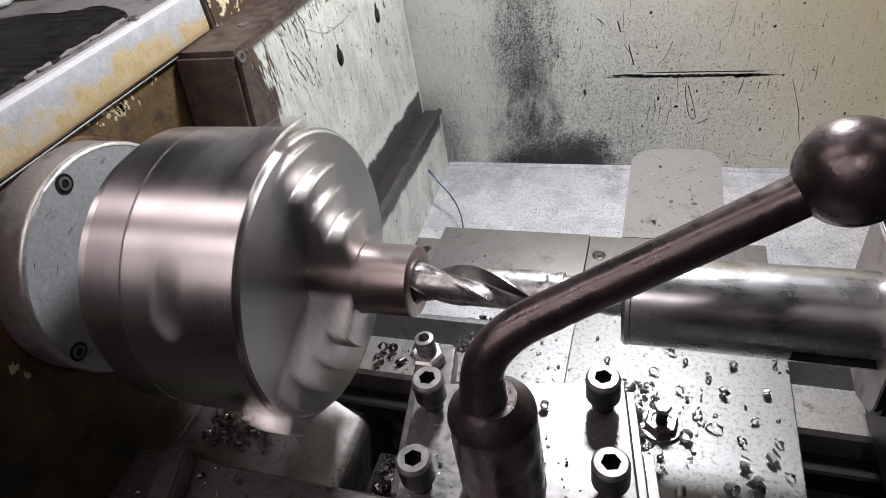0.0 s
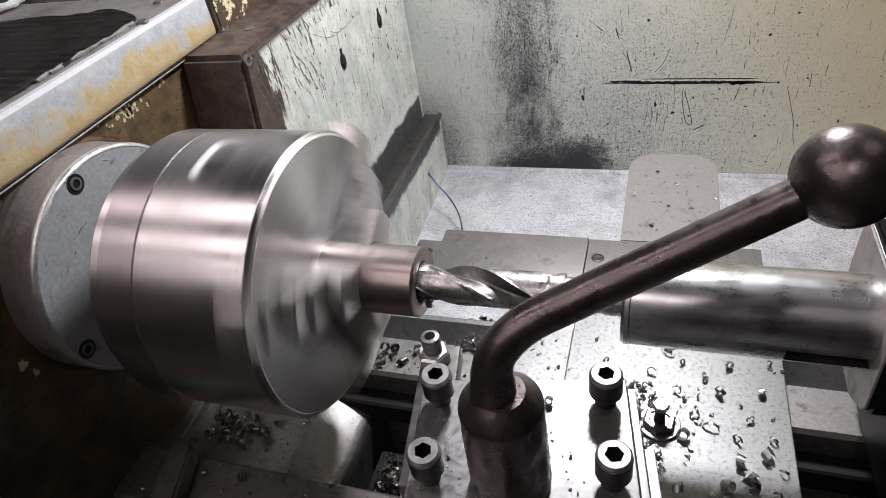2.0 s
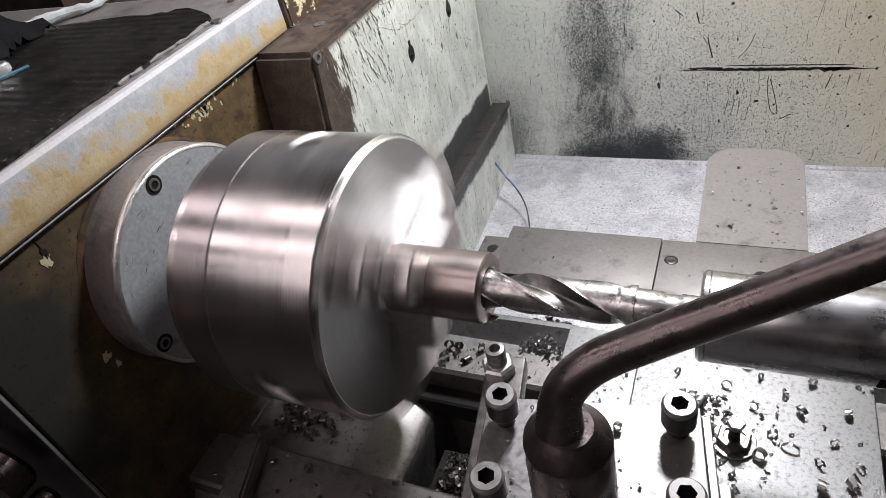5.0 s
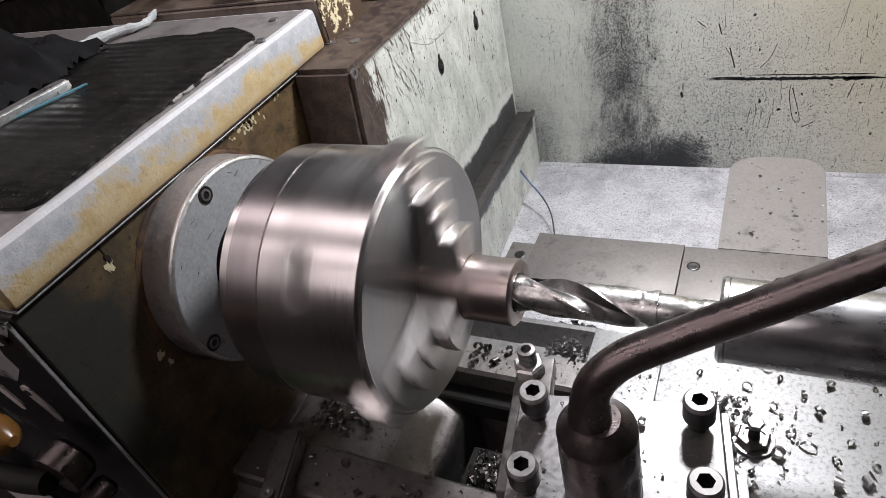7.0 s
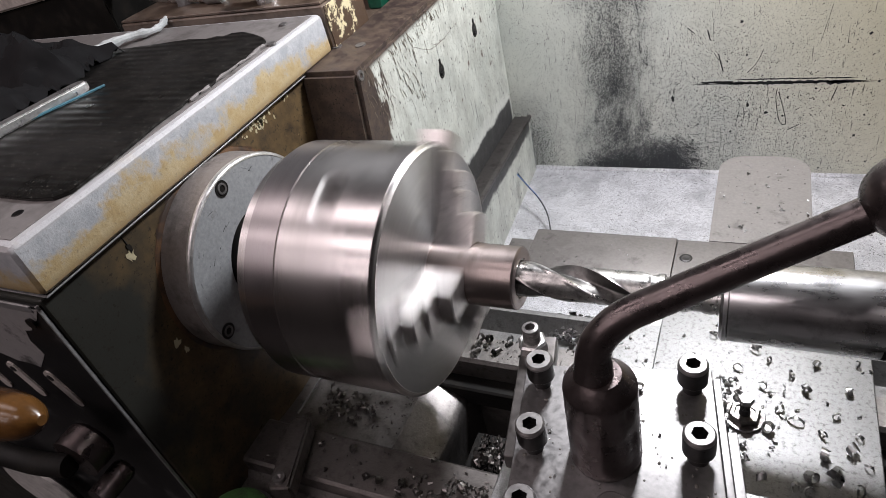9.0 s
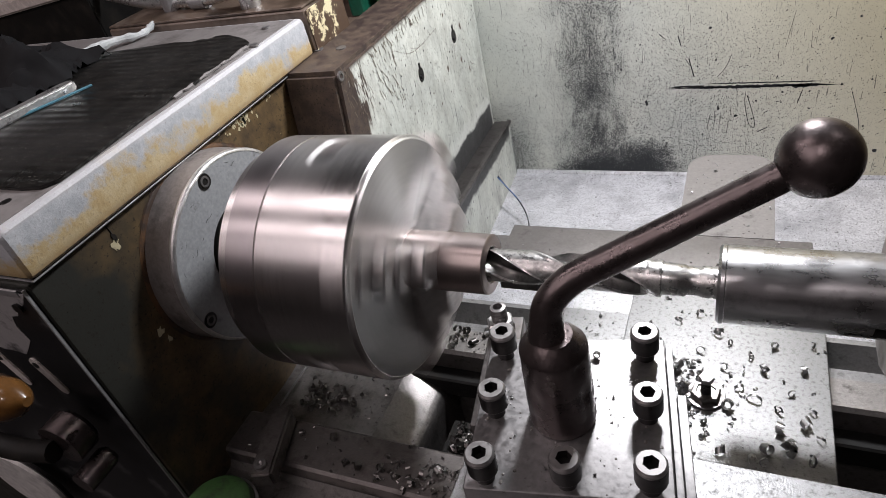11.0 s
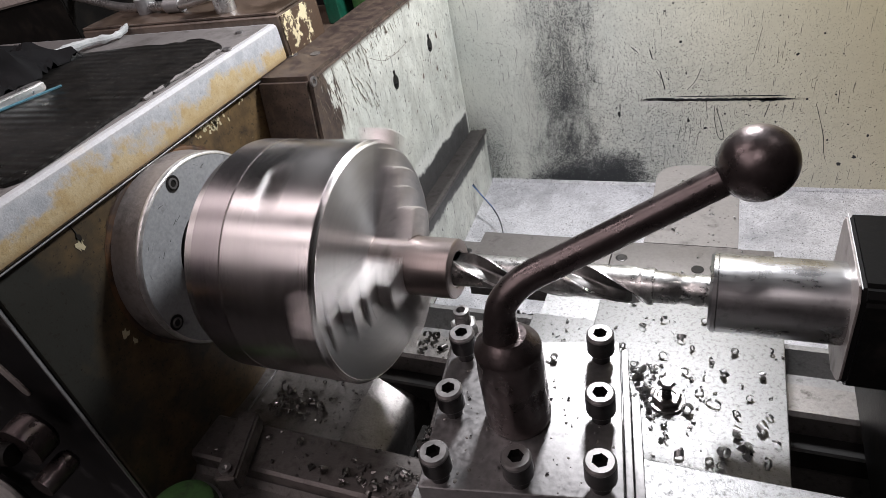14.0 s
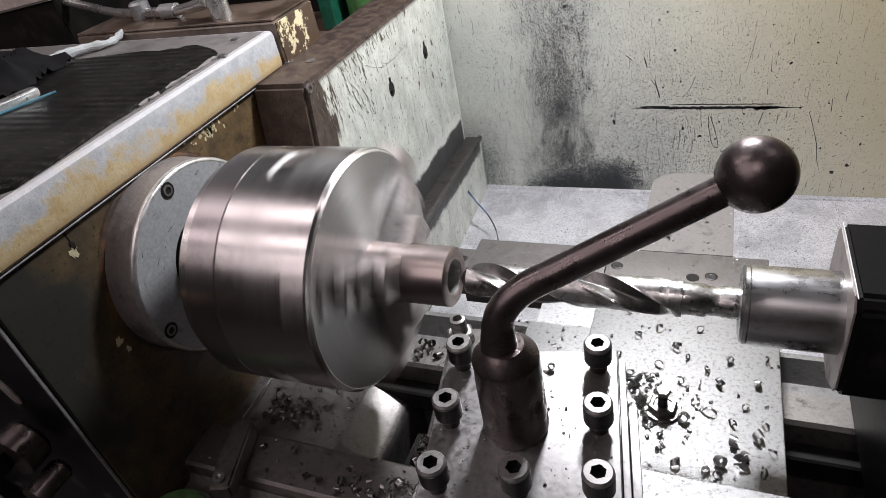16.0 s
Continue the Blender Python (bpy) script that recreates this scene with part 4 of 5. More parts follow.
# ---- saddle ----
saddle = thing("saddle", (0.35, 0.05, 0.945), "bright oily lathe saddle strewn with chips", "saddle")
part("right_wing", box(0.268, 0.430, -0.30, 0.128, 0.948, 0.985, 0.0015), SADDLE, saddle)
part("left_wing", box(0.205, 0.2675, -0.30, 0.085, 0.945, 0.978, 0.0015), SADDLE, saddle)
part("bridge", prism([(0.07, 0.945), (0.07, 0.972), (0.086, 0.978), (0.127, 0.978), (0.127, 0.945)], 0.212, 0.2675), SADDLE, saddle)
part("rear_plate", box(0.268, 0.425, 0.1285, 0.205, 0.958, 0.985, 0.001), COVER, saddle, "grey rear plate")
tongue = [(0.298, 0.2055), (0.392, 0.2055)] + [(0.392 - 0.03 + 0.03 * math.cos(a), 0.345 + 0.028 * math.sin(a)) for a in (math.pi / 2 * i / 6 for i in range(7))] + \
         [(0.298 + 0.03 - 0.03 * math.sin(a), 0.345 + 0.028 * math.cos(a)) for a in (math.pi / 2 * i / 6 for i in range(7))]
part("rear_tongue", prism(tongue, 0.979, 0.985, "z", 0.0008), PLATE, saddle, "rounded grey tongue plate")
part("way_cover", box(0.116, 0.2675, 0.134, 0.207, 0.962, 0.985, 0.001), COVER, saddle, "dark grey flat way cover")
part("cover_lip", box(0.118, 0.2675, 0.1315, 0.1338, 0.952, 0.978), CAST, saddle)
part("corner_lug", box(0.085, 0.1155, 0.150, 0.200, 0.945, 0.974, 0.001), COVER, saddle)
for sx, sy in ((0.279, 0.176), (0.100, 0.18), (0.372, 0.17)):
    z = 0.974 if sx < 0.11 else 0.985
    part("countersunk_screw", turned([(z + 0.0002, 0.0062), (z + 0.0006, 0.0055), (z + 0.0006, 0.0036), (z + 0.0002, 0.0001)], 18, "z", (sx, sy, 0)), BLACKOX, saddle, "dark countersunk screw")
# flat black disc, the shade inside the hole put into its colour
part("hole", turned([(0.9852, 0.0062), (0.9856, 0.006), (0.9856, 0.0001)], 18, "z", (0.355, 0.166, 0)), DARK, saddle, "dark tapped hole")
part("apron", box(0.21, 0.50, -0.42, -0.3005, 0.70, 0.97, 0.004), BROWN, saddle)
sb = thing("clamp_bolt", (0.341, -0.008, 0.985), "oily hex head clamp bolt standing in a washer", "bolt")
part("washer", ring_solid([(0.9853, 0.008), (0.9853, 0.0150), (0.9870, 0.0150), (0.9876, 0.0145), (0.9876, 0.008)], 28, "z", (0.341, -0.008, 0)), CHIPD, sb)
part("nut", turn(turned([(0.9877, 0.0118), (0.9912, 0.0120), (0.9925, 0.0108), (0.9925, 0.0080), (0.9912, 0.0075), (0.9910, 0.003)], 6, "z"), Matrix.Translation((0.341, -0.008, 0)) @ Matrix.Rotation(0.35, 4, "Z")), CHIPD, sb, "oily hex nut")
part("shank", turned([(0.990, 0.0042)] + [(0.996 + 0.0008 * i, 0.0038 - 0.0004 * (i % 2)) for i in range(9)] + [(1.0045, 0.0038), (1.0045, 0.0001)], 18, "z", (0.341, -0.008, 0)), BLACKOX, sb)
part("head", turned([(1.0045, 0.0056), (1.0078, 0.0060), (1.0088, 0.0052), (1.0088, 0.0001)], 6, "z", (0.341, -0.008, 0)), POST, sb, "bright hex head")

# ---- top slide and tool post ----
slide = thing("top_slide", (0.3, -0.2, 0.985), "bright ground steel top slide", "slide")
part("slide_plate", box(0.19, 0.46, -0.42, -0.106, 0.9855, 1.040, 0.0015), SADDLE, slide)
part("pivot", turned([(1.0402, 0.04), (1.060, 0.04), (1.060, 0.0001)], 40, "z", (0.275, -0.152, 0)), CAST, slide)

PC, YAW = Vector((0.276, -0.1525, 0)), 9.5


def on_post(u, v, z):
    a = radians(YAW)
    return Vector((PC.x + u * math.cos(a) - v * math.sin(a), PC.y + u * math.sin(a) + v * math.cos(a), z))


POSTM = Matrix.Translation(PC) @ Matrix.Rotation(radians(YAW), 4, "Z")
post = thing("tool_post", (0.276, -0.1525, 1.06), "square bright steel four-way tool post with clamping screws", "tool post")
part("top_plate", turn(box(-0.052, 0.052, -0.054, 0.052, 1.112, 1.133, 0.0012), POSTM), POST, post)
part("core", turn(box(-0.036, 0.036, -0.036, 0.036, 1.0605, 1.1118, 0.001), POSTM), CAST, post)
part("base_plate", turn(box(-0.056, 0.056, -0.056, 0.052, 1.0602, 1.085, 0.0012), POSTM), POST, post)
part("edge_strip", turn(box(0.0525, 0.0565, -0.054, 0.050, 1.105, 1.1285, 0.0008), POSTM), POST, post)
part("edge_step", turn(box(0.057, 0.062, -0.052, 0.018, 1.085, 1.124, 0.0008), POSTM), POST, post)
tool = thing("tool_holder", tuple(on_post(-0.055, 0.06, 1.0852)), "short steel tool bar with a lock nut clamped in the post", "tool holder")
part("bar", turn(box(-0.066, -0.042, 0.01, 0.108, 1.0855, 1.0985, 0.0015), POSTM), CAST, tool)
nx, ny = 0.2035, -0.0665
part("nut", turned([(1.0982, 0.0105), (1.105, 0.0105), (1.1065, 0.009), (1.1065, 0.004)], 6, "z", (nx, ny, 0)), CHROME, tool, "bright lock nut")
part("stud", turned([(1.1, 0.0060), (1.108, 0.0060)] + [(1.108 + 0.0012 * i, 0.0060 - 0.0007 * (i % 2)) for i in range(1, 9)] + [(1.1185, 0.0056), (1.1190, 0.0034), (1.114, 0.0032), (1.114, 0.0001)], 18, "z", (nx, ny, 0)), HEADTOP, tool)


def clamp_screw(place, up):
    """Socket cap screw: knurled head with a hex socket, standing up out of the plate."""
    x, y, z = place
    s = thing("clamping_screw", place, "black socket head clamping screw with a worn bright rim", "screw", "clamping screws of the tool post")
    bm = bmesh.new()
    n, zt = 36, up
    prof = [(zt - 0.0142, 0.0070), (zt - 0.0136, 0.0078), (zt - 0.0012, 0.0078), (zt, 0.0068)]
    turned(prof + [(zt, 0.0046), (zt - 0.0055, 0.0046)], n, "z", (0, 0, 0), bm)
    for v in bm.verts:
        if abs(v.co.to_2d().length - 0.0046) < 1e-5:
            a = math.atan2(v.co.y, v.co.x) % (math.pi / 3)
            v.co.xy *= 0.0041 * math.cos(math.pi / 6) / math.cos(a - math.pi / 6) / 0.0046
    for f in bm.faces:
        if max(v.co.to_2d().length for v in f.verts) < 0.0052:
            f.material_index = 1
    hd = part("head", bm, [HEADTOP, DARK], s, "worn bright rim round a hex socket", local=True)
    bm = ring_solid([(zt - 0.0134, 0.0070), (zt - 0.0132, 0.00795), (zt - 0.0026, 0.00795), (zt - 0.0022, 0.0074)], n, "z")
    part("knurl", bm, BLACKOX, hd, local=True)
    part("shank", turned([(-0.002, 0.0052), (zt - 0.0138, 0.0052), (zt - 0.0138, 0.0001)], 20, "z"), BLACKOX, s, local=True)
    return s


first = clamp_screw(tuple(on_post(-0.041, 0.0385, 1.133)), 0.021)
for u, v in ((-0.041, -0.005), (-0.041, -0.0465), (0.041, 0.0385), (0.041, -0.005), (0.041, -0.0465), (0.001, -0.0465)):
    copy_thing(first, Matrix.Translation(on_post(u, v, 1.133)) @ Matrix.Rotation(random.uniform(0, 1), 4, "Z"))

handle = thing("locking_lever", (0.273, -0.158, 1.133), "brown patinated locking lever with a ball knob", "lever")
hub = turned([(1.1335, 0.0178), (1.136, 0.0182)] + [(1.138 + 0.003 * i, 0.0181 - 0.00004 * i) for i in range(17)] + [(1.1880, 0.0171), (1.1942, 0.0112), (1.1952, 0.0104), (1.1952, 0.0001)], 48, "z", (0.2732, -0.158, 0))
for v in hub.verts:
    if 1.14 < v.co.z < 1.184:
        d = v.co - Vector((0.2732, -0.158, v.co.z))
        dent = max(0.0, noise.noise(Vector((d.x * 160, d.y * 160, v.co.z * 60))) - 0.12)
        v.co -= d * 0.16 * dent
part("hub", hub, LEVER, handle, "dark dented column hub")
rod = smooth_path([(0.271, -0.158, 1.180), (0.271, -0.158, 1.198), (0.2735, -0.156, 1.214), (0.284, -0.150, 1.2255), (0.302, -0.1435, 1.2345), (0.33, -0.1368, 1.2499), (0.374, -0.1263, 1.2741)], 7)
part("rod", tube(rod, [0.0084 - 0.0016 * i / (len(rod) - 1) + 0.0024 * max(0, 1 - i / 12) for i in range(len(rod))], 24), LEVER, handle)
ball = bmesh.new()
bmesh.ops.create_uvsphere(ball, u_segments=48, v_segments=32, radius=0.0157, matrix=Matrix.Translation((0.3798, -0.1251, 1.2773)))
part("ball_knob", ball, LEVER, handle)

# ---- tailstock ----
tail = thing("tailstock", (0.6, 0, 0.93), "black painted cast tailstock", "tailstock")
nose = [(-0.030, 1.141), (0.046, 1.141), (0.052, 1.134), (0.054, 1.10), (0.048, 1.055), (0.040, 1.049), (-0.012, 1.046), (-0.034, 1.058), (-0.039, 1.066), (-0.037, 1.133)]
part("barrel_housing", prism(nose, 0.4495, 0.95, "x", 0.0028), TAIL, tail, "black painted square nose")
part("nose_face", prism([(y * 0.955, 1.10 + (z - 1.10) * 0.965) for y, z in nose], 0.4480, 0.4494, "x", 0.0004), CAST2, tail, "bare grey machined face")
part("worn_edge", tube([(0.4493, -0.033 + 0.008 * i, 1.1404 + 0.00015 * (i % 3)) for i in range(11)], 0.0004, 6), FLANGE, tail, "bright chipped edge")
part("body", prism([(-0.11, 0.946), (-0.085, 1.0), (-0.060, 1.045), (-0.03, 1.075), (0.04, 1.075), (0.07, 1.0), (0.09, 0.946)], 0.486, 0.95, "x", 0.006), TAIL, tail)


# ---- spindle work: chuck, workpiece, drill ----
chuck = thing("lathe_chuck", (0, 0, AX), "turned steel three-jaw chuck, spinning", "chuck")
body = turned([(-0.0250, 0.05), (-0.0250, 0.0965), (-0.0240, 0.0978), (-0.0118, 0.0978), (-0.0115, 0.1040), (-0.0103, 0.1052), (0.0170, 0.1052), (0.0174, 0.1040), (0.0186, 0.1040), (0.0190, 0.1052),
               (0.036, 0.1052), (0.068, 0.1052), (0.0995, 0.1052), (0.1028, 0.1022)], 160)
for f in body.faces:
    f.material_index = 3 if -0.0117 < f.calc_center_median().x < 0.0172 else 0
sockets = []
for k in range(3):
    sock = turned([(0.084, 0.0001), (0.084, 0.0100), (0.1018, 0.0100), (0.1060, 0.0134), (0.110, 0.0134), (0.110, 0.0001)], 32, "z", (0.0515, 0, 0))
    for f in sock.faces:
        # chamfer bright, inner walls near black with the socket's shade in the colour
        f.material_index = 1 if f.calc_center_median().z > 0.1017 else 2
    sockets.append(turn(sock, Matrix.Rotation(radians(120 * k + 60), 4, "X")))
part("body", carve(body, sockets), [STEEL, CHAMFER, DARK, RING], chuck, "polished turned body with key sockets", local=True)
part("front_face", turned([(0.1025, 0.1021), (0.1030, 0.1015), (0.1030, 0.0275), (0.1022, 0.0266), (0.095, 0.0266), (0.095, 0.02)], 128), FACE, chuck, "turned front face", local=True)
part("rim_chamfer", ring_solid([(0.0992, 0.1054), (0.1032, 0.1019), (0.1030, 0.1012), (0.099, 0.1045)], 128), BORE, chuck, local=True)


def stepped_jaw(outline, half, n=8):
    """A jaw whose steps lie on cylinders about the spindle axis."""
    bm = bmesh.new()
    rows = []
    for j in range(n + 1):
        y = -half + 2 * half * j / n
        inset = 0.0010 if j in (0, n) else 0.0
        rows.append([bm.verts.new((x - (inset if x > 0.105 else 0), y, math.sqrt(max(r * r - y * y, 1e-6)))) for r, x in outline])
    for a, b in zip(rows, rows[1:]):
        for i in range(len(outline)):
            i2 = (i + 1) % len(outline)
            bm.faces.new((a[i], a[i2], b[i2], b[i]))
    bm.faces.new(rows[0][::-1])
    bm.faces.new(rows[-1])
    bmesh.ops.recalc_face_normals(bm, faces=bm.faces)
    return bm


for k in range(3):
    spin = Matrix.Rotation(radians(120 * k), 4, "X")
    steps = [(0.0252, 0.095), (0.0252, 0.1360), (0.0265, 0.1370), (0.0485, 0.1370), (0.0500, 0.1357), (0.0500, 0.1265), (0.0490, 0.1256), (0.0495, 0.1248), (0.0660, 0.1248), (0.0672, 0.1238), (0.0672, 0.1208), (0.0815, 0.1208),
             (0.0830, 0.1194), (0.0830, 0.1115), (0.0820, 0.1106), (0.0825, 0.1098), (0.0970, 0.1098), (0.0982, 0.1088), (0.0982, 0.1066), (0.1135, 0.1066), (0.1150, 0.1054), (0.1150, 0.086), (0.1056, 0.086), (0.1056, 0.095)]
    jaw = stepped_jaw(steps, 0.0145)
    part("jaw", turn(jaw, spin), JAW, chuck, "stepped hardened jaw", local=True)
    for sgn in (-1, 1):
        part("jaw_slot", turn(box(0.1029, 0.1034, sgn * 0.0155 - 0.0009, sgn * 0.0155 + 0.0009, 0.03, 0.1015), spin), BLACKOX, chuck, local=True)
work = thing("workpiece", (0.13, 0, AX), "short turned steel bar being drilled", "workpiece")
part("bar", ring_solid([(-0.04, 0.0251), (0.0437, 0.0251), (0.0447, 0.0241), (0.0450, 0.0236), (0.0450, 0.0160), (0.0442, 0.0152), (-0.04, 0.0152)], 80), WORK, work, local=True)
part("bore", ring_solid([(-0.039, 0.0151), (0.0440, 0.0151), (0.0440, 0.0147), (-0.039, 0.0147)], 64), BORE, work, "bright drilled bore", local=True)

# ---- swarf ----


def curl(bm, m, r, turns, pitch, w, taper=0.6, n=14):
    """A curled ribbon of swarf with a little thickness."""
    k = max(5, int(n * turns))
    th, prev = 0.0004, None
    for i in range(k + 1):
        s = i / k
        a, q = 2 * math.pi * turns * s, r * (1 - (1 - taper) * s)
        c, d = math.cos(a), math.sin(a)
        jag = 1 + 0.25 * math.sin(7 * a + r * 9000)
        ring = [bm.verts.new(m @ Vector((q2 * c, q2 * d, pitch * s + z))) for q2, z in ((q, 0), (q, w * jag), (q - th, w * jag), (q - th, 0))]
        if prev:
            for j in range(4):
                bm.faces.new((prev[j], ring[j], ring[(j + 1) % 4], prev[(j + 1) % 4]))
        else:
            bm.faces.new(ring[::-1])
        prev = ring
    bm.faces.new(prev)
    return bm


sw = random.Random(11)


def lying(x, y, z, r):
    return Matrix.Translation((x, y, z + r * 0.9)) @ Euler((sw.uniform(0.9, 2.2), sw.uniform(-0.3, 0.3), sw.uniform(0, 6.3))).to_matrix().to_4x4()


def chip_thing(x, y, z, r, turns, w):
    bm = curl(bmesh.new(), lying(x, y, z, r), r, turns, w * 0.8, w, sw.uniform(0.5, 0.9))
    low = min(v.co.z for v in bm.verts)
    bmesh.ops.translate(bm, vec=(0, 0, z + 0.0003 - low), verts=bm.verts)
    # chips below the saddle get the copy with shade in its colour
    return solid("steel_chip", bm, CHIP if z > 0.95 else CHIPD, "curled steel drilling chip lying in oil", "chip", "loose drilling chips", origin=(x, y, z))


for x, y, r, tn, w in ((0.318, 0.021, 0.0050, 1.6, 0.006), (0.390, -0.030, 0.0050, 0.8, 0.005), (0.408, -0.019, 0.0050, 0.7, 0.006), (0.404, -0.049, 0.0055, 0.8, 0.006), (0.388, -0.055, 0.0045, 1.5, 0.005),
                       (0.355, -0.062, 0.0042, 0.7, 0.005), (0.375, -0.058, 0.0036, 0.6, 0.004), (0.366, 0.002, 0.0040, 0.6, 0.003), (0.377, -0.007, 0.0070, 0.5, 0.002), (0.303, -0.014, 0.0040, 1.3, 0.005),
                       (0.410, 0.030, 0.0040, 1.2, 0.003), (0.385, 0.028, 0.0045, 1.0, 0.003), (0.347, 0.066, 0.0045, 1.0, 0.003), (0.330, 0.088, 0.0035, 0.7, 0.003), (0.326, -0.004, 0.0050, 1.4, 0.004),
                       (0.358, -0.014, 0.0045, 1.3, 0.004), (0.400, -0.040, 0.0044, 0.7, 0.005), (0.392, 0.052, 0.0035, 1.0, 0.003)):
    chip_thing(x, y, 0.985, r, tn, w)
for x, y, r in ((0.300, 0.044, 0.0040), (0.334, 0.040, 0.0038), (0.352, 0.022, 0.0036), (0.372, 0.040, 0.0042), (0.402, 0.006, 0.0036), (0.416, -0.010, 0.0034), (0.394, -0.012, 0.0040), (0.418, 0.060, 0.0034), (0.313, 0.075, 0.0036),
                (0.365, 0.090, 0.0034), (0.345, -0.045, 0.0040), (0.383, -0.062, 0.0044), (0.413, -0.056, 0.0046), (0.421, -0.034, 0.0036), (0.306, 0.006, 0.0042), (0.358, 0.052, 0.0030)):
    chip_thing(x, y, 0.985, r, sw.uniform(0.7, 1.1), 0.0016)
chip_thing(0.2834, -0.1127, 1.133, 0.0022, 1.4, 0.002)
for x, y, r in ((0.088, 0.070, 0.0055), (0.080, 0.063, 0.0060), (0.099, 0.071, 0.0050), (0.108, 0.066, 0.0035), (0.118, 0.072, 0.0040)):
    chip_thing(x, y, 0.930, r, sw.uniform(0.5, 0.9), 0.007)
for x, y, r in ((0.0, -0.077, 0.0040), (0.041, -0.107, 0.0045), (0.064, -0.098, 0.0040), (0.106, -0.097, 0.0055), (0.098, -0.108, 0.0045), (0.12, -0.090, 0.005), (-0.038, -0.084, 0.003), (0.03, -0.10, 0.0035)):
    chip_thing(x, y, 0.920, r, sw.uniform(0.7, 1.5), 0.004)
for x, y, r in ((-0.062, -0.018, 0.004), (-0.058, -0.010, 0.0035), (-0.045, -0.022, 0.004), (-0.028, -0.015, 0.0035), (-0.05, -0.03, 0.005), (-0.02, -0.02, 0.003), (-0.065, -0.028, 0.0045)):
    chip_thing(x, y, 0.903, r, sw.uniform(0.6, 1.4), 0.004)


def heap(name, spots, count, label):
    """Crumbs and slivers too many to count."""
    bm = bmesh.new()
    for _ in range(count):
        x0, x1, y0, y1, z, big = sw.choice(spots)
        x, y, r = sw.uniform(x0, x1), sw.uniform(y0, y1), sw.uniform(0.0006, 0.0019) * big
        if sw.random() < 0.45:
            curl(bm, lying(x, y, z - r * 0.3, r), r, sw.uniform(0.4, 1.2), r * 0.8, r * sw.uniform(0.6, 1.5), sw.uniform(0.6, 1), 7)
        else:
            a = sw.uniform(0, 6.3)
            tube([(x, y, z + 0.0004), (x + r * 1.5 * math.cos(a), y + r * 1.5 * math.sin(a), z + r * 0.7)], [r * 0.5, r * 0.2], 4, bm)
    # bed and gap heaps use the shaded copy of the chip steel
    return solid(name, bm, CHIPD if name in ("bed_swarf", "gap_swarf") else CHIP, label, "swarf", kind="stuff")


heap("saddle_swarf", [(0.270, 0.428, -0.095, 0.125, 0.985, 1.0), (0.30, 0.37, -0.04, 0.03, 0.985, 1.2), (0.30, 0.335, -0.03, 0.03, 0.985, 1.7), (0.215, 0.262, 0.0, 0.08, 0.978, 0.8)], 260, "fine steel crumbs stuck in oil on the saddle")
heap("bed_swarf", [(-0.10, 0.15, -0.115, -0.070, 0.920, 1.2), (0.06, 0.15, -0.115, -0.085, 0.920, 1.9), (-0.075, 0.03, -0.045, 0.02, 0.903, 1.3), (-0.075, -0.01, -0.04, -0.005, 0.903, 2.0), (0.07, 0.2, 0.05, 0.08, 0.930, 0.9)], 330, "dark curled chips scattered over the bed ways")
heap("gap_swarf", [(0.115, 0.150, -0.062, -0.025, 0.905, 2.6), (0.12, 0.145, -0.055, -0.03, 0.912, 2.4)], 150, "nest of tangled chips in the bed gap")
# added block under the nest, its near-black colour holding the gap's shade
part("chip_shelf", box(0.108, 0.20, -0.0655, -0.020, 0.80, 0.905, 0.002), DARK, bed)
heap("pan_swarf", [(0.0, 0.9, 0.22, 0.57, 0.812, 0.8), (0.15, 0.19, 0.09, 0.13, 0.93, 2.2)], 260, "loose crumbs in the chip pan")
heap("post_swarf", [(0.235, 0.32, -0.195, -0.11, 1.133, 0.5), (0.30, 0.39, 0.22, 0.36, 0.985, 1.0), (0.13, 0.40, 0.14, 0.20, 0.985, 0.7)], 90, "scattered steel crumbs and droplets")
dg = random.Random(31)
drops = bmesh.new()
for _ in range(150):
    if dg.random() < 0.6:
        q = on_post(dg.uniform(-0.050, 0.050), dg.uniform(-0.052, 0.050), 1.1331)
    else:
        q = Vector((dg.uniform(0.302, 0.388), dg.uniform(0.21, 0.36), 0.9851))
    r = dg.choice((0.0004, 0.0005, 0.0006, 0.0008, 0.0011))
    bmesh.ops.create_uvsphere(drops, u_segments=8, v_segments=5, radius=r, matrix=Matrix.Translation(q) @ Matrix.Diagonal((dg.uniform(0.8, 1.3), dg.uniform(0.8, 1.3), 0.45, 1)))
solid("oil_droplets", drops, plain("wet_oil", (0.16, 0.15, 0.14), 0.08), "small oil droplets standing on the steel plates", "droplets", kind="stuff")
wire = thing("thin_wire", (0.03, 0.45, 0.81), "thin black and blue wire curling over the pan", "wire")
part("black_strand", tube(smooth_path([(-0.013, 0.49, 0.872), (0.005, 0.475, 0.860), (0.030, 0.455, 0.848), (0.050, 0.43, 0.835), (0.062, 0.40, 0.812)], 6), 0.0011, 6), WIRE, wire)
part("blue_strand", tube(smooth_path([(-0.013, 0.487, 0.871), (0.002, 0.474, 0.866), (0.022, 0.462, 0.853), (0.034, 0.452, 0.846)], 5), 0.0009, 6), plain("blue_wire", (0.05, 0.12, 0.3), 0.4), wire)


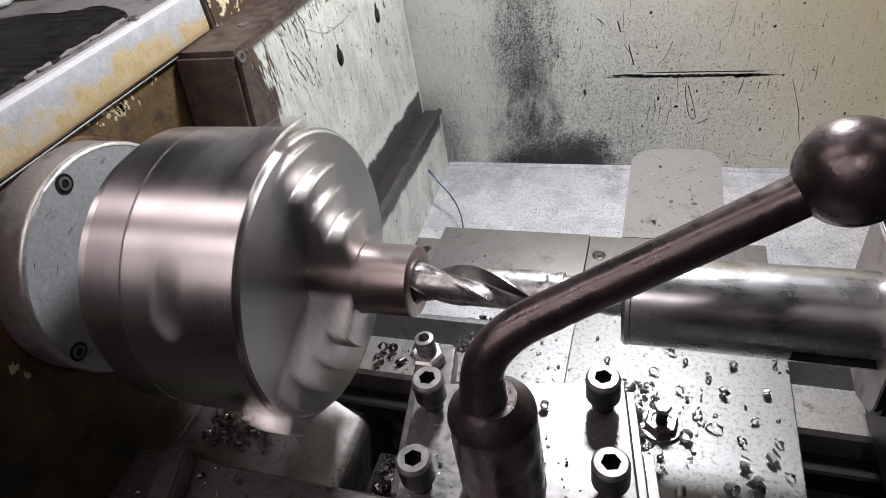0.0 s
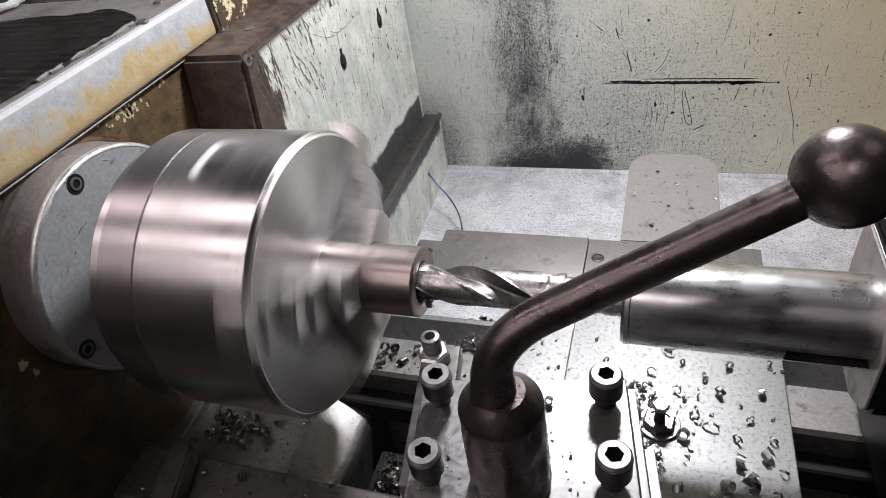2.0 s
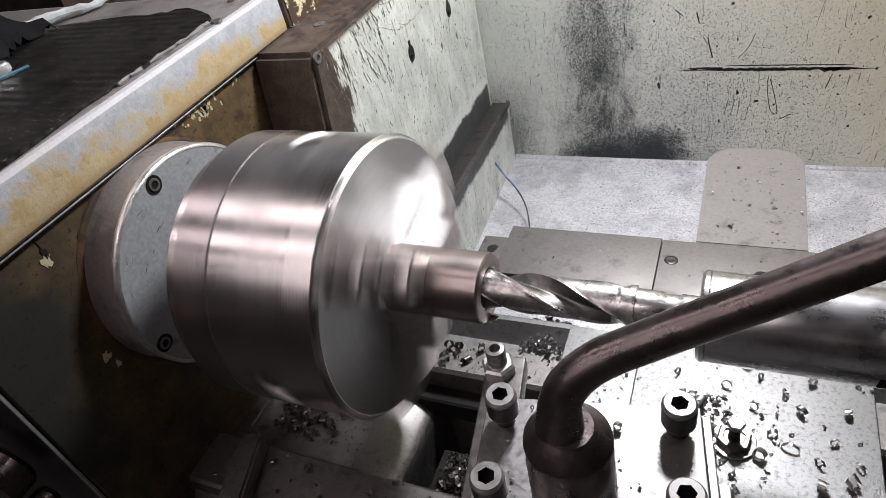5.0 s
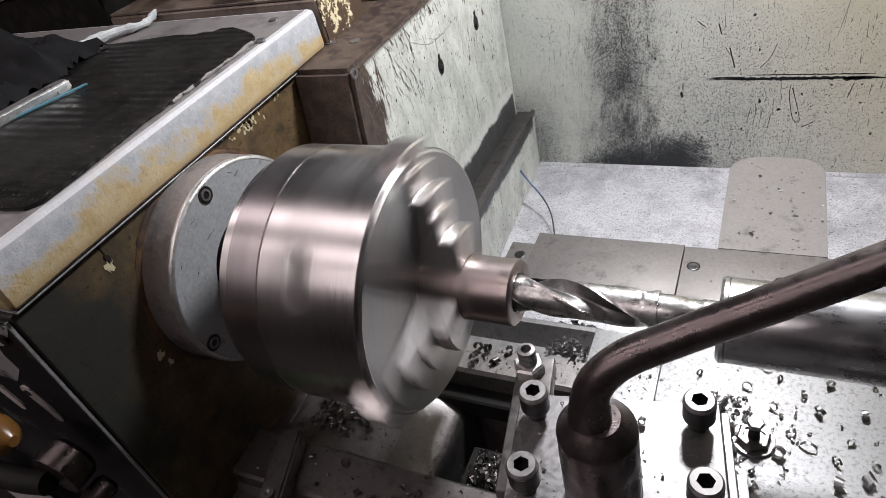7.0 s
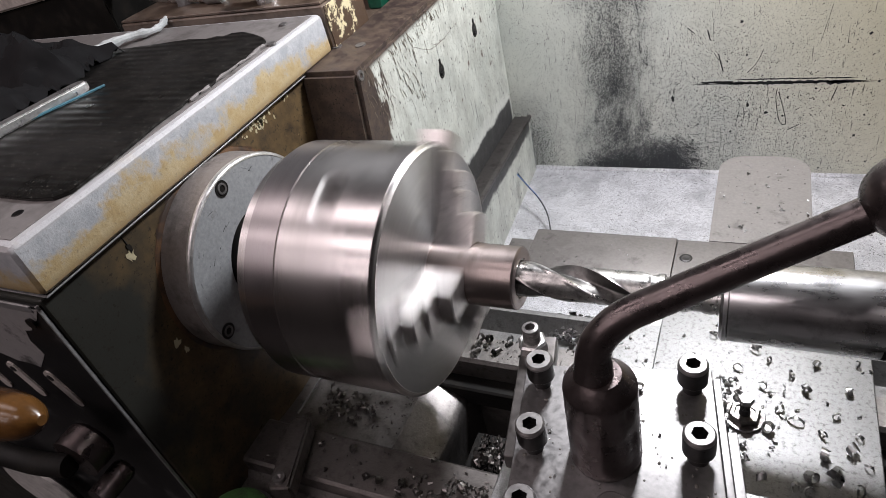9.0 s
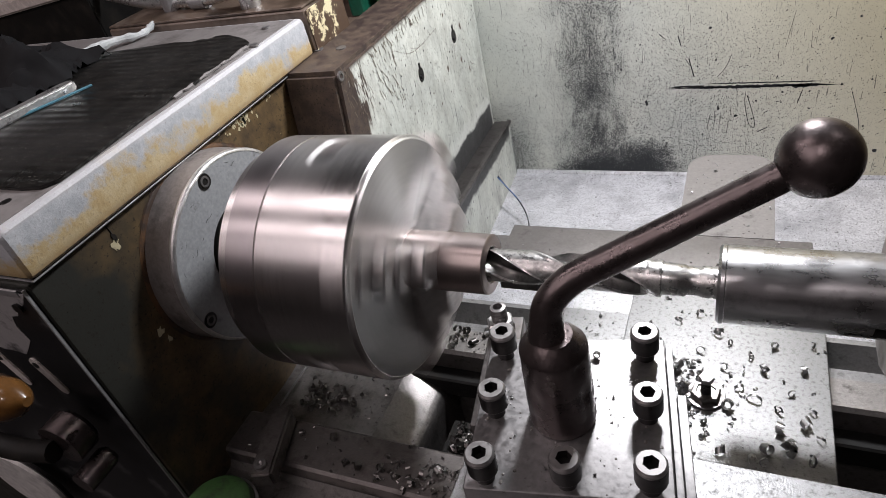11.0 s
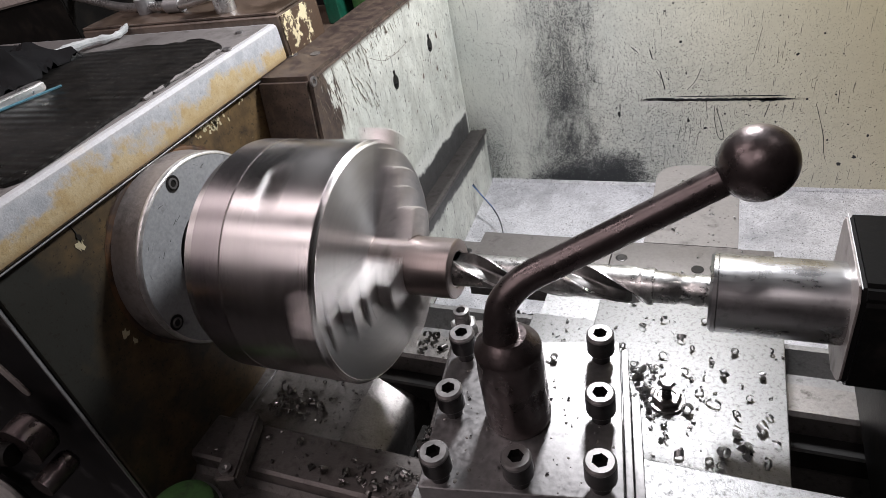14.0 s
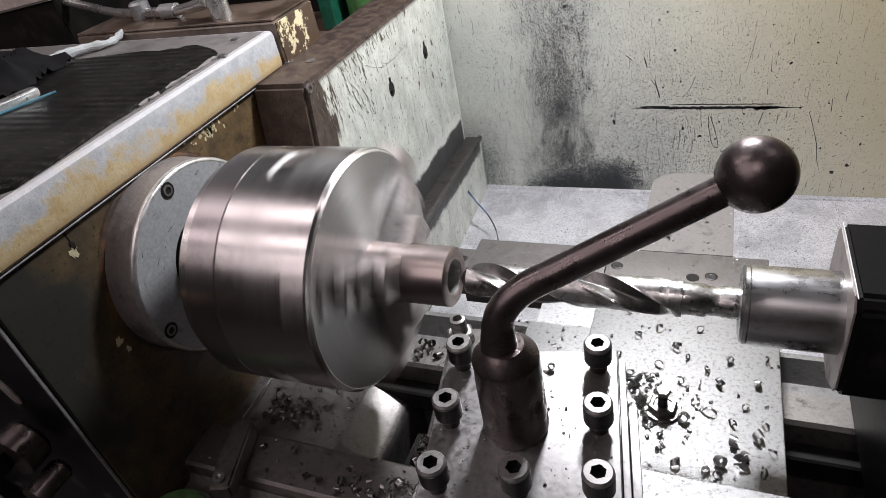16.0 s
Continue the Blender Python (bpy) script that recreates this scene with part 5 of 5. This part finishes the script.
def chip_string(count):
    """Linked curls that the drill pushes out of the bore."""
    ob = thing("drilling_chip", (0.12, -0.006, AX - 0.010), "bright curled chip winding out of the drilled bore", "chip", "chips from the bore")
    for i in range(count):
        bm = curl(bmesh.new(), Matrix.Translation((0.0065 * i, -0.0004 * i, -0.0038 * i)) @ Euler((0.5, 1.3, 0.4 * i)).to_matrix().to_4x4(), 0.0034 - 0.0002 * i, 0.9, 0.003, 0.004, 0.8)
        part("curl", bm, CHIP, ob, local=True)
    return ob


strings = [chip_string(2), chip_string(3), chip_string(2), chip_string(5), chip_string(2)]

# quill and drill; x = 0 is the quill's nose
quill = thing("tailstock_quill", (0.3124, 0, AX), "ground steel tailstock quill with a keyway", "quill")
sleeve = turned([(0.0052, 0.01), (0.0052, 0.0279), (0.09, 0.0279), (0.24, 0.0279), (0.30, 0.0279), (0.30, 0.01)], 72)
slot = box(0.092, 0.23, -0.0058, 0.0058, -0.0300, -0.0215, 0.0010)
for f in slot.faces:
    f.material_index = 1
part("sleeve", carve(sleeve, [turn(slot, Matrix.Rotation(radians(-72), 4, "X"))]), [QUILL, DARK], quill, "ground sleeve with a dark keyway slot", local=True)
part("nose_ring", turned([(0.0, 0.0115), (0.0, 0.0262), (0.002, 0.0283), (0.0045, 0.0283), (0.0051, 0.0277), (0.0051, 0.0115)], 72), QUILL, quill, "rounded collar at the nose", local=True)


def twist_drill():
    """Two-flute drill: a lobed section twisted along x."""
    bm = bmesh.new()
    L0, L1, R, n, turns = -0.2086, -0.041, 0.0139, 72, 0.1676 / 0.165
    m = 150
    rings = []
    for i in range(m + 1):
        x = L0 + (L1 - L0) * i / m
        tip = min(1.0, max(0.02, (x - L0) / 0.0085))
        out = max(0.0, (x - (L1 - 0.012)) / 0.012)
        ring = []
        for j in range(n):
            a = 2 * math.pi * j / n
            b = (a % math.pi) / math.pi  # place within one lobe
            r = R
            if b < 0.44:
                s = b / 0.44
                depth = math.sin(math.pi * s) ** 0.8 * (1 - 0.25 * s)
                r = R * (1 - 0.62 * depth * (1 - out))
            elif b > 0.52:
                r = R * 0.965 if out < 0.5 else R
            ph = a + radians(DPH) + 2 * math.pi * turns * (x - L0) / (L1 - L0)
            ring.append(bm.verts.new((x, r * tip * math.cos(ph), r * tip * math.sin(ph))))
        rings.append(ring)
    for i in range(m):
        for j in range(n):
            f = bm.faces.new((rings[i][j], rings[i + 1][j], rings[i + 1][(j + 1) % n], rings[i][(j + 1) % n]))
            f.material_index = 1 if ((j + 0.5) / n * 2) % 1 < 0.42 and i > 6 and (m - i) > 10 else 0
    bm.faces.new(rings[0][::-1])
    bm.faces.new(rings[-1])
    bmesh.ops.recalc_face_normals(bm, faces=bm.faces)
    return bm


DPH = 0
drill = thing("twist_drill", (0.3124, 0, AX), "steel twist drill with dark oily flutes and a taper shank", "drill")
part("fluted_body", twist_drill(), [DRILL, FLUTE], drill, local=True)
part("shank", turned([(-0.0412, 0.0138), (-0.0375, 0.0138), (-0.0372, 0.0120), (-0.022, 0.0118), (-0.020, 0.0106), (-0.012, 0.0106), (-0.010, 0.0116), (0.002, 0.0114), (0.002, 0.0001)], 48), DRILL, drill, local=True)


# ---- what moves ----
TURN0 = 118.0
PHASE = [(0, 0), (5.2, 5.2), (7.3, 7.3), (7.5, 7.55), (8, 8.5), (8.5, 9.2), (9, 9.8), (11.3, 13.15), (11.5, 13.55), (12, 14.15), (12.5, 14.85), (13, 15.6), (13.5, 16.35), (14, 17.1),
         (14.5, 17.75), (15, 18.45), (15.5, 19.2), (16, 20.1)]
FEED = [(0, 0.3124), (2, 0.3119), (4, 0.3116), (5, 0.3120), (7.5, 0.3117), (8, 0.3160), (8.5, 0.3187), (9, 0.3189), (9.2, 0.3200), (11.5, 0.3495), (12, 0.3513), (12.5, 0.3518), (13, 0.3526), (13.5, 0.3590),
        (14, 0.3666), (14.5, 0.3744), (15, 0.3808), (15.5, 0.3861), (16, 0.3886)]


def motions():
    ts = [f / FPS for f in range(int(16 * FPS) + 1)]
    slip = np.interp(ts, [t for t, _ in PHASE], [p for _, p in PHASE])
    turns = [TURN0 + 32.9 * p + 1200.0 * t for t, p in zip(ts, slip)]
    walk(chuck, [(t, pose(0, 0, AX, a)) for t, a in zip(ts, turns)])
    walk(work, [(t, pose(0.13, 0, AX, a)) for t, a in zip(ts, turns)])
    # chips wind out of the bore, break off and drop onto the bed
    for ob, (t0, t1, out, land) in zip(strings, ((1.2, 2.0, 0.170, 0.15), (3.1, 3.6, 0.171, 0.16), (3.65, 3.85, 0.172, 0.185), (4.3, 5.25, 0.172, 0.165), (7.45, 7.7, 0.170, 0.17))):
        z = AX - 0.010
        rows = [(0, pose(0.12, -0.006, z)), (t0, pose(0.135, -0.006, z, 0)), (t1, pose(out, -0.008, z)), (t1 + 0.1, pose(out + 0.006, -0.012, z - 0.015, 30)),
                (t1 + 0.25, pose(land, -0.02, 0.99, 70)), (t1 + 0.37, pose(land, -0.03, 0.715, 90)), (16, pose(land, -0.03, 0.715, 90))]
        walk(ob, rows)
    for ob in (quill, drill):
        walk(ob, [(t, pose(x, 0, AX)) for t, x in FEED])


motions()
